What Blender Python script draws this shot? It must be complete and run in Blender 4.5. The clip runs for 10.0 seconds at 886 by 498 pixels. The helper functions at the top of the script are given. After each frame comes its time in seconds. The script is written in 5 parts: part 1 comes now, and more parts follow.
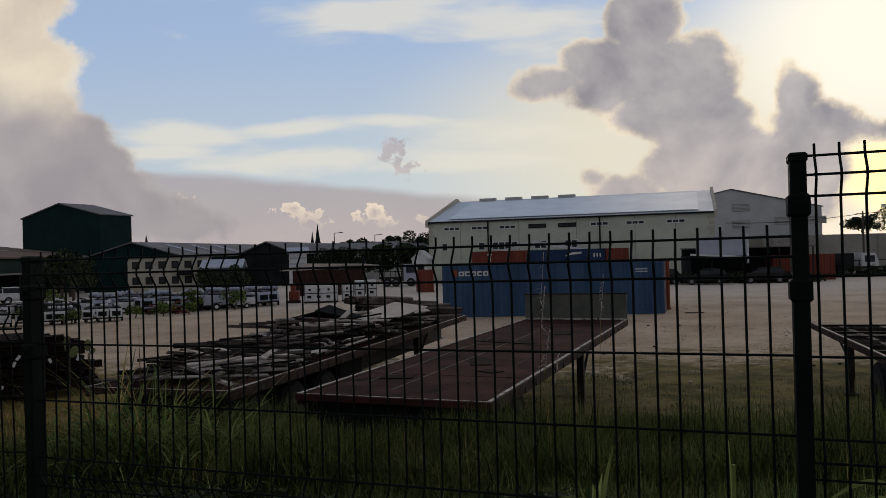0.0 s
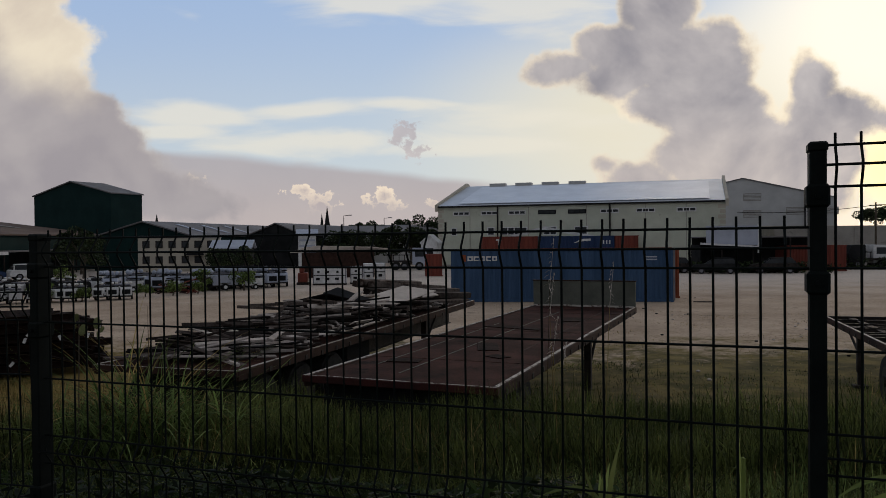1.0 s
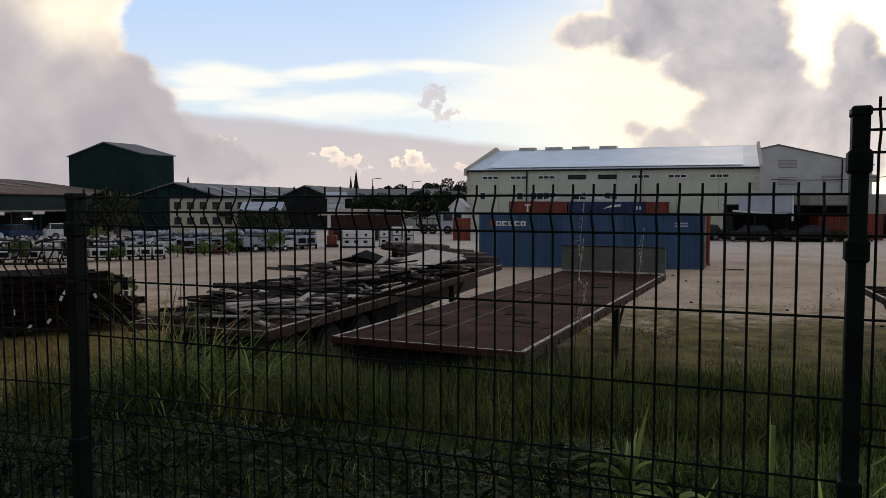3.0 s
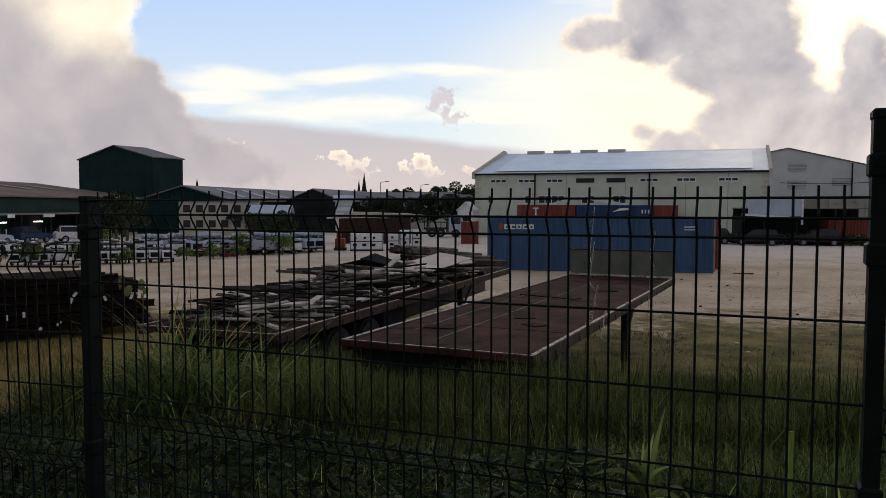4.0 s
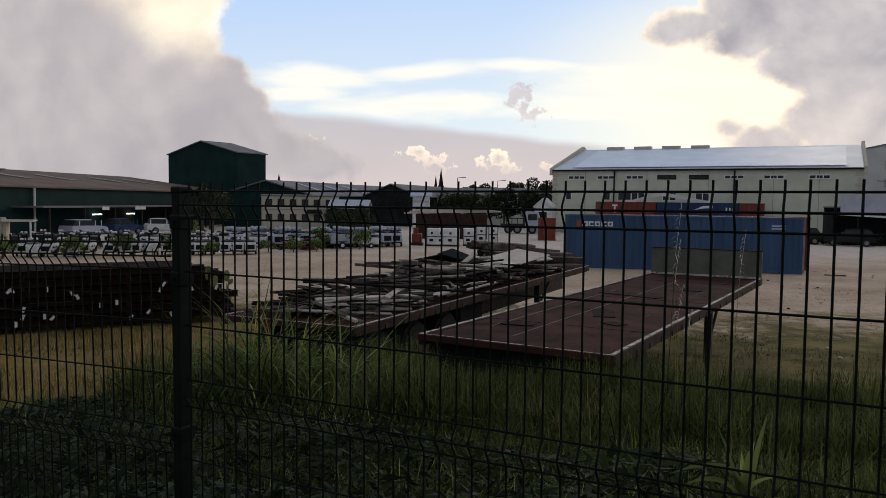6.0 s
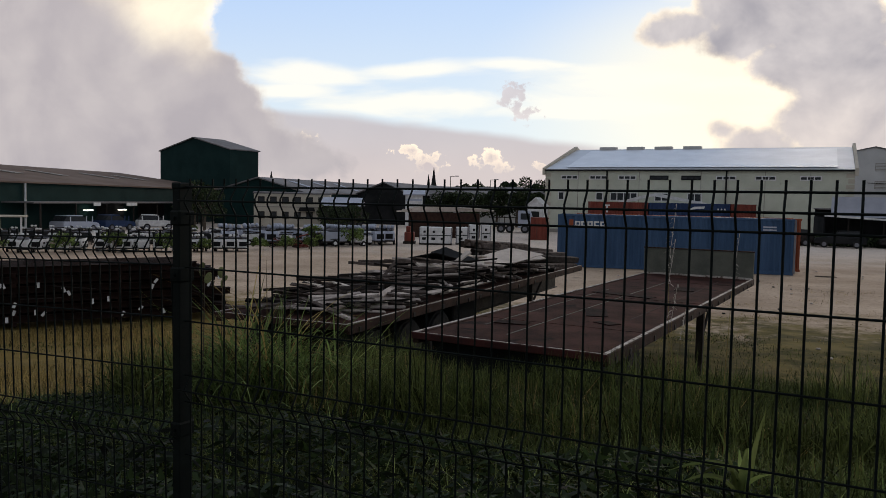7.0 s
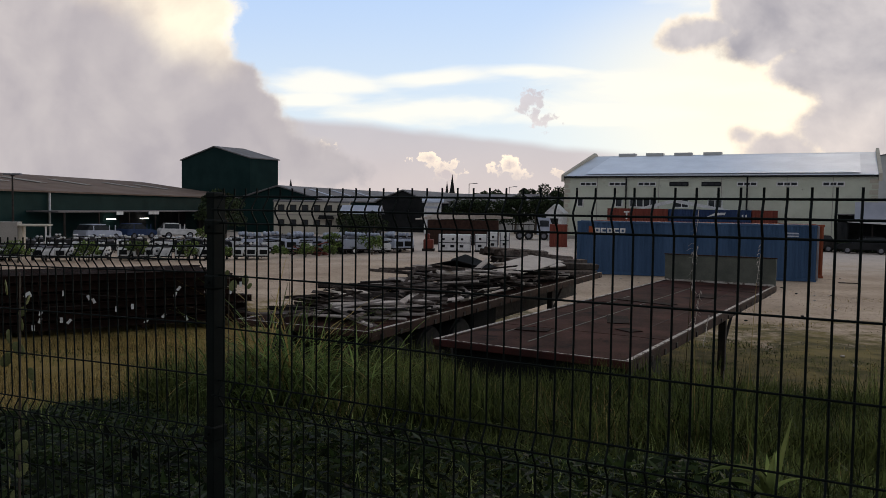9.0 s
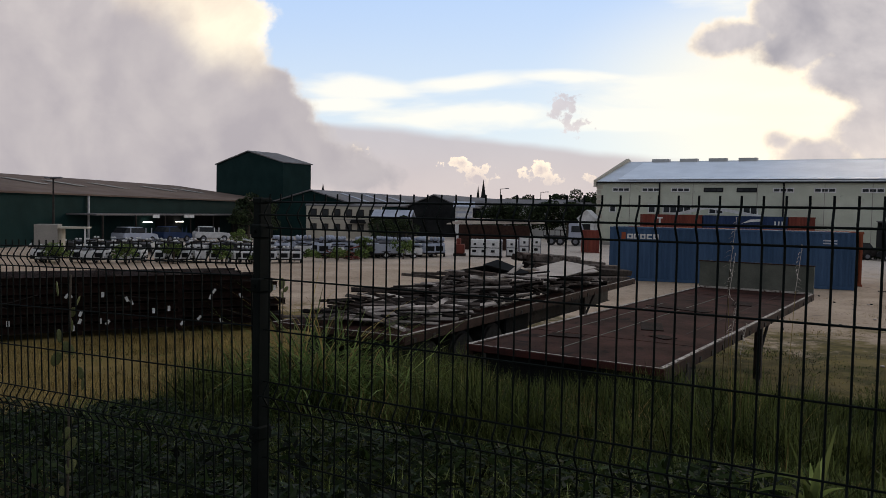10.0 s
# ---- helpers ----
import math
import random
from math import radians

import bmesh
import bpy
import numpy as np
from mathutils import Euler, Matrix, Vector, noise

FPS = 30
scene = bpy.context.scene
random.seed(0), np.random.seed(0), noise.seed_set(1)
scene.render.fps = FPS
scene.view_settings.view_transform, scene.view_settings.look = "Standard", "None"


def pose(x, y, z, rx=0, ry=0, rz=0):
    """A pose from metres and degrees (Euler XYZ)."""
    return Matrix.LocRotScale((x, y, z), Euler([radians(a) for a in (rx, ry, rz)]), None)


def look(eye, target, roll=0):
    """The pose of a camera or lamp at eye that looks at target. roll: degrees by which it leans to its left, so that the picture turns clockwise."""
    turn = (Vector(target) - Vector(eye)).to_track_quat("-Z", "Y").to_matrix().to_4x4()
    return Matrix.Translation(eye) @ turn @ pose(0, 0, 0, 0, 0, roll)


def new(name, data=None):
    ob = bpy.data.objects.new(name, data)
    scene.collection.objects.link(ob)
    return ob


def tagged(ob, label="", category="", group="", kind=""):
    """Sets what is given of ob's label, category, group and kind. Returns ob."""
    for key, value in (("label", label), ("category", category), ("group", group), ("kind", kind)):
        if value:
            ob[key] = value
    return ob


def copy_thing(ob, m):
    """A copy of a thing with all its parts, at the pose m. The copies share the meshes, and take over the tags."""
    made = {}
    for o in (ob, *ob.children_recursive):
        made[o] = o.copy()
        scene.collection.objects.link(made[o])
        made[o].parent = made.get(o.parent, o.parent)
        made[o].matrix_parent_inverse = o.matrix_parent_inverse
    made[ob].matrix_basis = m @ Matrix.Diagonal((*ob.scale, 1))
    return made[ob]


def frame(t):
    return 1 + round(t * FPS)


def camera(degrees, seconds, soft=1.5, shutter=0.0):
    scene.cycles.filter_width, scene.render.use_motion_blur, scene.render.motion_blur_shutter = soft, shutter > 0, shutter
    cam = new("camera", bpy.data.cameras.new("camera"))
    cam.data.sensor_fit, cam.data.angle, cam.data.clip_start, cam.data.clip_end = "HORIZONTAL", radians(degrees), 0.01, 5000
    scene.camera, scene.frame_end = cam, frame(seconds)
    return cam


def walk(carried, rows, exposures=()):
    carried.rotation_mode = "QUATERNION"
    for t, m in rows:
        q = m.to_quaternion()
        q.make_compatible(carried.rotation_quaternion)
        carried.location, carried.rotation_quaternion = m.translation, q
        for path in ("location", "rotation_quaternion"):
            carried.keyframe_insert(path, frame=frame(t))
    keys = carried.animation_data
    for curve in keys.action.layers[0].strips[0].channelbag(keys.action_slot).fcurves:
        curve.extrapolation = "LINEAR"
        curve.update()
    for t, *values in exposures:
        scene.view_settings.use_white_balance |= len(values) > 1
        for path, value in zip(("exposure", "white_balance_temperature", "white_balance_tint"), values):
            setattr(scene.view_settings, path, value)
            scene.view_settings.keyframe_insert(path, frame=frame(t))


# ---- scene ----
cam = camera(59.6, 10.0, soft=0.75)
PATH = [
    (0, (0.006, -0.037, 3.495), (0.005, 1.963, 3.51), -1.5),
    (0.5, (0.002, -0.016, 3.498), (-0.062, 1.983, 3.521), -1.5),
    (1, (0.004, -0.006, 3.497), (-0.021, 1.994, 3.472), -0.5),
    (1.5, (0.006, 0.007, 3.495), (-0.062, 2.003, 3.378), -0.9),
    (2, (0.010, 0.004, 3.496), (-0.031, 2.000, 3.373), -0.1),
    (2.5, (0.003, -0.001, 3.494), (-0.072, 1.994, 3.372), 0.2),
    (4, (-0.024, 0.009, 3.493), (-0.142, 2.003, 3.384), 0.2),
    (4.5, (-0.043, 0.031, 3.483), (-0.213, 2.018, 3.335), 0.9),
    (5, (-0.046, 0.066, 3.484), (-0.291, 2.047, 3.365), 0.2),
    (5.5, (-0.044, 0.066, 3.484), (-0.277, 2.048, 3.353), -0),
    (6, (-0.066, 0.063, 3.483), (-0.378, 2.034, 3.362), 0.7),
    (7.5, (-0.100, 0.030, 3.479), (-0.381, 2.006, 3.353), 1.2),
    (8, (-0.111, 0.015, 3.482), (-0.416, 1.988, 3.356), 0.1),
    (8.5, (-0.116, 0.006, 3.484), (-0.455, 1.974, 3.369), 0.7),
    (9, (-0.118, -0.011, 3.482), (-0.458, 1.957, 3.376), 0.9),
    (9.5, (-0.130, -0.034, 3.481), (-0.479, 1.933, 3.379), 1),
    (10, (-0.151, -0.057, 3.486), (-0.569, 1.896, 3.391), 1.2),
]
walk(cam, [(t, look(eye, target, roll)) for t, eye, target, roll in PATH],
     exposures=((0.0, -0.52), (1.0, -0.46), (1.5, -0.16), (2.2, 0.0), (10.0, 0.0)))


# ---- sky and light ----
class N:
    """A value in a node tree, with arithmetic."""
    tree = None

    def __init__(self, sock):
        self.s = sock

    def op(self, kind, *others, clamp=False):
        n = N.tree.nodes.new("ShaderNodeMath")
        n.operation, n.use_clamp = kind, clamp
        for k, v in enumerate((self, *others)):
            if isinstance(v, N):
                N.tree.links.new(v.s, n.inputs[k])
            else:
                n.inputs[k].default_value = v
        return N(n.outputs[0])

    def __add__(self, o): return self.op("ADD", o)
    def __sub__(self, o): return self.op("SUBTRACT", o)
    def __mul__(self, o): return self.op("MULTIPLY", o)
    def __truediv__(self, o): return self.op("DIVIDE", o)
    def most(self, o): return self.op("MAXIMUM", o)
    def least(self, o): return self.op("MINIMUM", o)

    def step(self, lo, hi, to=1.0):
        n = N.tree.nodes.new("ShaderNodeMapRange")
        n.interpolation_type = "SMOOTHSTEP"
        N.tree.links.new(self.s, n.inputs["Value"])
        for key, v in (("From Min", lo), ("From Max", hi), ("To Min", 0.0), ("To Max", to)):
            n.inputs[key].default_value = v
        return N(n.outputs["Result"])


def blend(fac, a, b):
    """Colour a turning into colour b by fac."""
    n = N.tree.nodes.new("ShaderNodeMix")
    n.data_type = "RGBA"
    for v, key in ((fac, 0), (a, 6), (b, 7)):
        if isinstance(v, N):
            N.tree.links.new(v.s, n.inputs[key])
        else:
            n.inputs[key].default_value = v if key == 0 else (*v, 1.0)
    return N(n.outputs[2])


def fog_noise(vec, scale, detail=6.0, rough=0.55, distort=0.0):
    n = N.tree.nodes.new("ShaderNodeTexNoise")
    N.tree.links.new(vec.s, n.inputs["Vector"])
    for key, v in (("Scale", scale), ("Detail", detail), ("Roughness", rough), ("Distortion", distort)):
        n.inputs[key].default_value = v
    return N(n.outputs["Fac"])


def make_sky():
    world = bpy.data.worlds.new("evening_sky")
    scene.world = world
    world.use_nodes = True
    N.tree = world.node_tree
    nodes, links = N.tree.nodes, N.tree.links
    nodes.clear()
    coord = nodes.new("ShaderNodeTexCoord")
    split = nodes.new("ShaderNodeSeparateXYZ")
    links.new(coord.outputs["Generated"], split.inputs[0])
    dx, dy, dz = (N(o) for o in split.outputs)
    depth = dy.most(0.25)
    p, q = dx / depth, dz / depth
    join = nodes.new("ShaderNodeCombineXYZ")
    links.new(p.s, join.inputs[0]), links.new(q.s, join.inputs[1])
    flat = N(join.outputs[0])
    stretch = nodes.new("ShaderNodeVectorMath")
    stretch.operation = "MULTIPLY"
    links.new(flat.s, stretch.inputs[0])
    stretch.inputs[1].default_value = (1.0, 4.5, 1.0)
    wide = N(stretch.outputs[0])
    coarse = fog_noise(flat, 11.0, 8.0, 0.58)
    fine = fog_noise(flat, 26.0, 6.0, 0.6)
    wisp = fog_noise(wide, 5.0, 5.0, 0.5, 0.35)
    soft_noise = fog_noise(flat, 3.0, 3.0, 0.5)
    shift = nodes.new("ShaderNodeVectorMath")
    shift.operation = "ADD"
    links.new(flat.s, shift.inputs[0])
    shift.inputs[1].default_value = (0.030, -0.012, 0)
    relief = ((fog_noise(flat, 5.5, 6.0, 0.52, 0.3) - fog_noise(N(shift.outputs[0]), 5.5, 6.0, 0.52, 0.3)) * 4.5 + 0.5).op("ADD", 0.0, clamp=True)

    def lobes(spots):
        """How deep a direction lies inside a heap of round lobes, over 0 within."""
        total = None
        for a, b, ra, rb in spots:
            n = nodes.new("ShaderNodeVectorMath")
            n.operation = "SUBTRACT"
            links.new(flat.s, n.inputs[0])
            n.inputs[1].default_value = (a, b, 0)
            m = nodes.new("ShaderNodeVectorMath")
            m.operation = "MULTIPLY"
            links.new(n.outputs[0], m.inputs[0])
            m.inputs[1].default_value = (1 / ra, 1 / rb, 0)
            d = nodes.new("ShaderNodeVectorMath")
            d.operation = "LENGTH"
            links.new(m.outputs[0], d.inputs[0])
            one = (N(d.outputs["Value"]) * -1.0) + 1.0
            total = one if total is None else total.op("SMOOTH_MAX", one, 0.12)
        return total

    def heap(spots, k=0.012):
        """How far a direction lies inside a heap of round lobes, the same measure for small and large ones."""
        total = None
        for a, b, ra, rb in spots:
            n = nodes.new("ShaderNodeVectorMath")
            n.operation = "SUBTRACT"
            links.new(flat.s, n.inputs[0])
            n.inputs[1].default_value = (a, b, 0)
            m = nodes.new("ShaderNodeVectorMath")
            m.operation = "MULTIPLY"
            links.new(n.outputs[0], m.inputs[0])
            m.inputs[1].default_value = (1 / ra, 1 / rb, 0)
            d = nodes.new("ShaderNodeVectorMath")
            d.operation = "LENGTH"
            links.new(m.outputs[0], d.inputs[0])
            one = (N(d.outputs["Value"]) * -1.0 + 1.0) * min(ra, rb)
            total = one if total is None else total.op("SMOOTH_MAX", one, k)
        return total

    # clear sky: the physical sky, paled by high haze, warm towards the hidden sun
    phys = nodes.new("ShaderNodeTexSky")
    phys.sky_type, phys.sun_disc = "NISHITA", False
    phys.sun_elevation, phys.sun_rotation = radians(10.0), radians(29.7)
    phys.air_density, phys.dust_density, phys.ozone_density = 1.0, 0.6, 1.5
    dim = nodes.new("ShaderNodeMix")
    dim.data_type, dim.blend_type = "RGBA", "MULTIPLY"
    dim.inputs[0].default_value = 1.0
    links.new(phys.outputs[0], dim.inputs[6])
    dim.inputs[7].default_value = (SKY, SKY, SKY, 1)
    clear = blend(q.step(0.04, 0.34), (0.62, 0.69, 0.74), (0.40, 0.54, 0.79))
    sky = blend(0.9, N(dim.outputs[2]), clear)
    glow = lobes([(0.34, 0.15, 0.48, 0.20)]).step(0.0, 0.75)
    sky = blend(glow * 0.90, sky, (0.89, 0.82, 0.645))
    glare = lobes([(0.56, 0.27, 0.30, 0.22)]).step(0.0, 0.8)
    sky = blend(glare, sky, (1.15, 1.08, 0.92))
    ember = lobes([(0.60, 0.09, 0.11, 0.075)]).step(0.0, 0.7)

    # thin streaks
    streaks = lobes([(-0.33, 0.165, 0.13, 0.022), (-0.20, 0.168, 0.12, 0.016), (-0.36, 0.142, 0.10, 0.014), (-0.16, 0.128, 0.24, 0.020),
                     (0.04, 0.118, 0.26, 0.022), (-0.05, 0.176, 0.09, 0.010), (-0.10, 0.315, 0.24, 0.035), (0.10, 0.30, 0.2, 0.04), (0.10, 0.155, 0.16, 0.03)])
    veil = (streaks + (wisp - 0.5) * 3.4).step(-0.05, 0.95)
    sky = blend(veil * 0.70, sky, (0.88, 0.83, 0.71))

    # grey bank low over the horizon with a long soft top edge, and small lit heads before it
    bank = q * -1.0 - p * 0.10 + 0.083 + (soft_noise - 0.5) * 0.016 + (wisp - 0.5) * 0.010
    low = (bank * 60.0 + (coarse - 0.5) * 0.5).step(-0.1, 0.75) * p.step(0.20, -0.02)
    sky = blend(low * 0.90, sky, blend(q.step(0.02, 0.11), blend(coarse, (0.47, 0.40, 0.40), (0.56, 0.48, 0.46)), blend(coarse, (0.42, 0.385, 0.41), (0.49, 0.45, 0.46))))
    crisp = (fog_noise(flat, 75.0, 5.0, 0.6) - 0.5) * 0.022 + (fine - 0.5) * 0.024 + (coarse - 0.5) * 0.012
    heads = heap([(-0.192, 0.066, 0.014, 0.012), (-0.178, 0.057, 0.012, 0.010), (-0.158, 0.056, 0.012, 0.010), (-0.225, 0.060, 0.007, 0.006), (-0.168, 0.045, 0.020, 0.010),
                  (-0.090, 0.055, 0.013, 0.010), (-0.102, 0.047, 0.012, 0.008), (-0.076, 0.045, 0.013, 0.009), (-0.031, 0.048, 0.011, 0.008), (-0.016, 0.042, 0.012, 0.007),
                  (-0.338, 0.078, 0.012, 0.005), (0.03, 0.045, 0.014, 0.006)], 0.004) + crisp * 1.5 - 0.002
    lit = ((heads * -60.0 + 0.6) + relief * 0.5 + (q - 0.055) * 22.0).op("ADD", 0.0, clamp=True)
    sky = blend(heads.step(-0.001, 0.003) * q.step(0.025, 0.055) * 0.9, sky, blend(lit, (0.50, 0.435, 0.435), (0.98, 0.82, 0.64)))
    sky = blend(ember, sky, (1.9, 1.45, 0.62))

    # the heap on the left: a cream crown and shoulder, mauve below
    billow = (coarse - 0.5) * 0.050 + (fine - 0.5) * 0.022
    left = heap([(-0.57, 0.36, 0.105, 0.08), (-0.53, 0.262, 0.076, 0.05), (-0.525, 0.205, 0.072, 0.05), (-0.48, 0.165, 0.066, 0.042), (-0.45, 0.130, 0.064, 0.034),
                 (-0.43, 0.10, 0.066, 0.034), (-0.39, 0.07, 0.066, 0.028), (-0.34, 0.046, 0.08, 0.024), (-0.62, 0.30, 0.12, 0.12), (-0.62, 0.10, 0.20, 0.14), (-0.90, 0.20, 0.36, 0.36)]) + billow
    shelf = heap([(-0.51, 0.32, 0.13, 0.13), (-0.60, 0.37, 0.16, 0.12), (-0.48, 0.23, 0.05, 0.05)], 0.03)
    cream = (shelf + (coarse - 0.5) * 0.06 + (soft_noise - 0.5) * 0.08).step(-0.015, 0.06)
    body = blend((relief * 0.35 + soft_noise * 0.35 + q * 0.8).op("ADD", 0.0, clamp=True), (0.31, 0.285, 0.315), (0.53, 0.485, 0.475))
    body = blend(cream * 0.85, body, blend(relief * 0.7 + coarse * 0.3, (0.72, 0.61, 0.50), (0.98, 0.87, 0.67)))
    rim = left.step(0.016, 0.0) * q.step(0.05, 0.16)
    sky = blend(left.step(-0.004, 0.010), sky, blend(rim * (relief * 0.6 + 0.15), body, (1.0, 0.92, 0.78)))

    # the heap before the sun, grey with burning edges towards it
    right = heap([(0.262, 0.30, 0.056, 0.055), (0.245, 0.237, 0.085, 0.046), (0.31, 0.222, 0.092, 0.055), (0.345, 0.255, 0.042, 0.026), (0.155, 0.222, 0.050, 0.022), (0.215, 0.205, 0.062, 0.030), (0.262, 0.172, 0.045, 0.035), (0.192, 0.245, 0.040, 0.034),
                  (0.125, 0.214, 0.035, 0.021), (0.335, 0.165, 0.085, 0.050), (0.36, 0.11, 0.11, 0.06), (0.463, 0.195, 0.034, 0.040), (0.49, 0.152, 0.072, 0.036),
                  (0.46, 0.105, 0.075, 0.06), (0.575, 0.148, 0.08, 0.018), (0.198, 0.094, 0.022, 0.014), (0.24, 0.075, 0.05, 0.026), (0.36, 0.05, 0.18, 0.035), (0.30, 0.35, 0.06, 0.03)], 0.008) + billow * 0.85
    shade = blend((relief * 0.75 + soft_noise * 0.35).op("ADD", 0.0, clamp=True), (0.275, 0.265, 0.30), (0.60, 0.555, 0.545))
    shade = blend(q.step(0.20, 0.06) * 0.70, shade, blend(relief, (0.50, 0.45, 0.445), (0.72, 0.63, 0.57)))
    edge = right.step(0.013, -0.001)
    towards = (p * 2.2 + q * 1.4 - 0.42).op("ADD", 0.0, clamp=True)
    sky = blend(right.step(-0.003, 0.006), sky, blend(edge * (relief * 0.5 + 0.2 + towards * 0.5).op("ADD", 0.0, clamp=True), shade, (1.15, 0.97, 0.70)))
    puff = heap([(-0.062, 0.142, 0.016, 0.010), (-0.066, 0.133, 0.012, 0.009), (-0.052, 0.136, 0.010, 0.008), (-0.056, 0.126, 0.008, 0.008), (-0.040, 0.117, 0.012, 0.006), (-0.042, 0.111, 0.007, 0.004)], 0.003) + crisp * 2.2 - 0.002
    sky = blend(puff.step(-0.004, 0.004) * 0.78, sky, blend(relief, (0.44, 0.40, 0.43), (0.66, 0.585, 0.575)))
    # behind and overhead the evening cloud goes on, darker away from the sun
    over = (dz - dy * 0.6).step(-0.12, 0.35)
    sky = blend(over, sky, blend(coarse, (0.22, 0.235, 0.27), (0.33, 0.345, 0.38)))
    below = (dz * -1.0).step(0.0, 0.05)
    sky = blend(below, sky, (0.10, 0.09, 0.08))
    back = nodes.new("ShaderNodeBackground")
    links.new(sky.s, back.inputs["Color"])
    back.inputs["Strength"].default_value = WORLD
    out = nodes.new("ShaderNodeOutputWorld")
    links.new(back.outputs[0], out.inputs["Surface"])


WORLD, SKY = 1.30, 0.10
make_sky()
sun = new("sun", bpy.data.lights.new("sun", "SUN"))
sun.data.energy, sun.data.angle, sun.data.color = 1.0, radians(40.0), (1.0, 0.80, 0.58)
sun.matrix_world = look((57.0, 100.0, 22.0), (0, 0, 0))


# ---- materials ----
def material(name, dark, light, scale=3.0, rough=0.8, metal=0.0, bump=0.3, fine=60.0, stain=None, stain_at=0.6, spread=0.0, stretch=(1, 1, 1), gloss=0.15):
    """A surface with broad variation, fine grain and an optional stain colour; spread: how much pieces differ."""
    m = bpy.data.materials.new(name)
    m.use_nodes = True
    N.tree = m.node_tree
    nodes, links = N.tree.nodes, N.tree.links
    shader = nodes["Principled BSDF"]
    coord = nodes.new("ShaderNodeTexCoord")
    mapping = nodes.new("ShaderNodeMapping")
    mapping.inputs["Scale"].default_value = stretch
    links.new(coord.outputs["Object"], mapping.inputs["Vector"])
    vec = N(mapping.outputs[0])
    broad, grain = fog_noise(vec, scale, 5.0, 0.6), fog_noise(vec, fine, 4.0, 0.6)
    col = blend((broad * 0.65 + grain * 0.35).step(0.33, 0.67), dark, light)
    if stain:
        col = blend(fog_noise(vec, scale * 1.7, 6.0, 0.65, 0.4).step(stain_at, stain_at + 0.12), col, stain)
    if spread:
        info = nodes.new("ShaderNodeObjectInfo")
        geo = nodes.new("ShaderNodeNewGeometry")
        pick = (N(info.outputs["Random"]) + N(geo.outputs["Random Per Island"])).op("FRACT")
        hsv = nodes.new("ShaderNodeHueSaturation")
        links.new(col.s, hsv.inputs["Color"])
        links.new((pick * (2 * spread) + (1.0 - spread)).s, hsv.inputs["Value"])
        col = N(hsv.outputs[0])
    links.new(col.s, shader.inputs["Base Color"])
    links.new((grain * 0.3 + (rough - 0.15)).s, shader.inputs["Roughness"])
    shader.inputs["Metallic"].default_value = metal
    shader.inputs["Specular IOR Level"].default_value = gloss
    if bump:
        b = nodes.new("ShaderNodeBump")
        b.inputs["Strength"].default_value, b.inputs["Distance"].default_value = bump, 0.02
        links.new((broad * 0.5 + grain * 0.5).s, b.inputs["Height"])
        links.new(b.outputs[0], shader.inputs["Normal"])
    return m


def leaf_material(name, dark, light, back=0.35):
    m = material(name, dark, light, 0.7, 0.65, bump=0.0, fine=8.0, spread=0.85, gloss=0.12)
    N.tree = m.node_tree
    nodes, links = N.tree.nodes, N.tree.links
    shader, out = nodes["Principled BSDF"], nodes["Material Output"]
    glow = nodes.new("ShaderNodeBsdfTranslucent")
    links.new(shader.inputs["Base Color"].links[0].from_socket, glow.inputs["Color"])
    mix = nodes.new("ShaderNodeMixShader")
    mix.inputs[0].default_value = back
    links.new(shader.outputs[0], mix.inputs[1]), links.new(glow.outputs[0], mix.inputs[2])
    links.new(mix.outputs[0], out.inputs["Surface"])
    return m


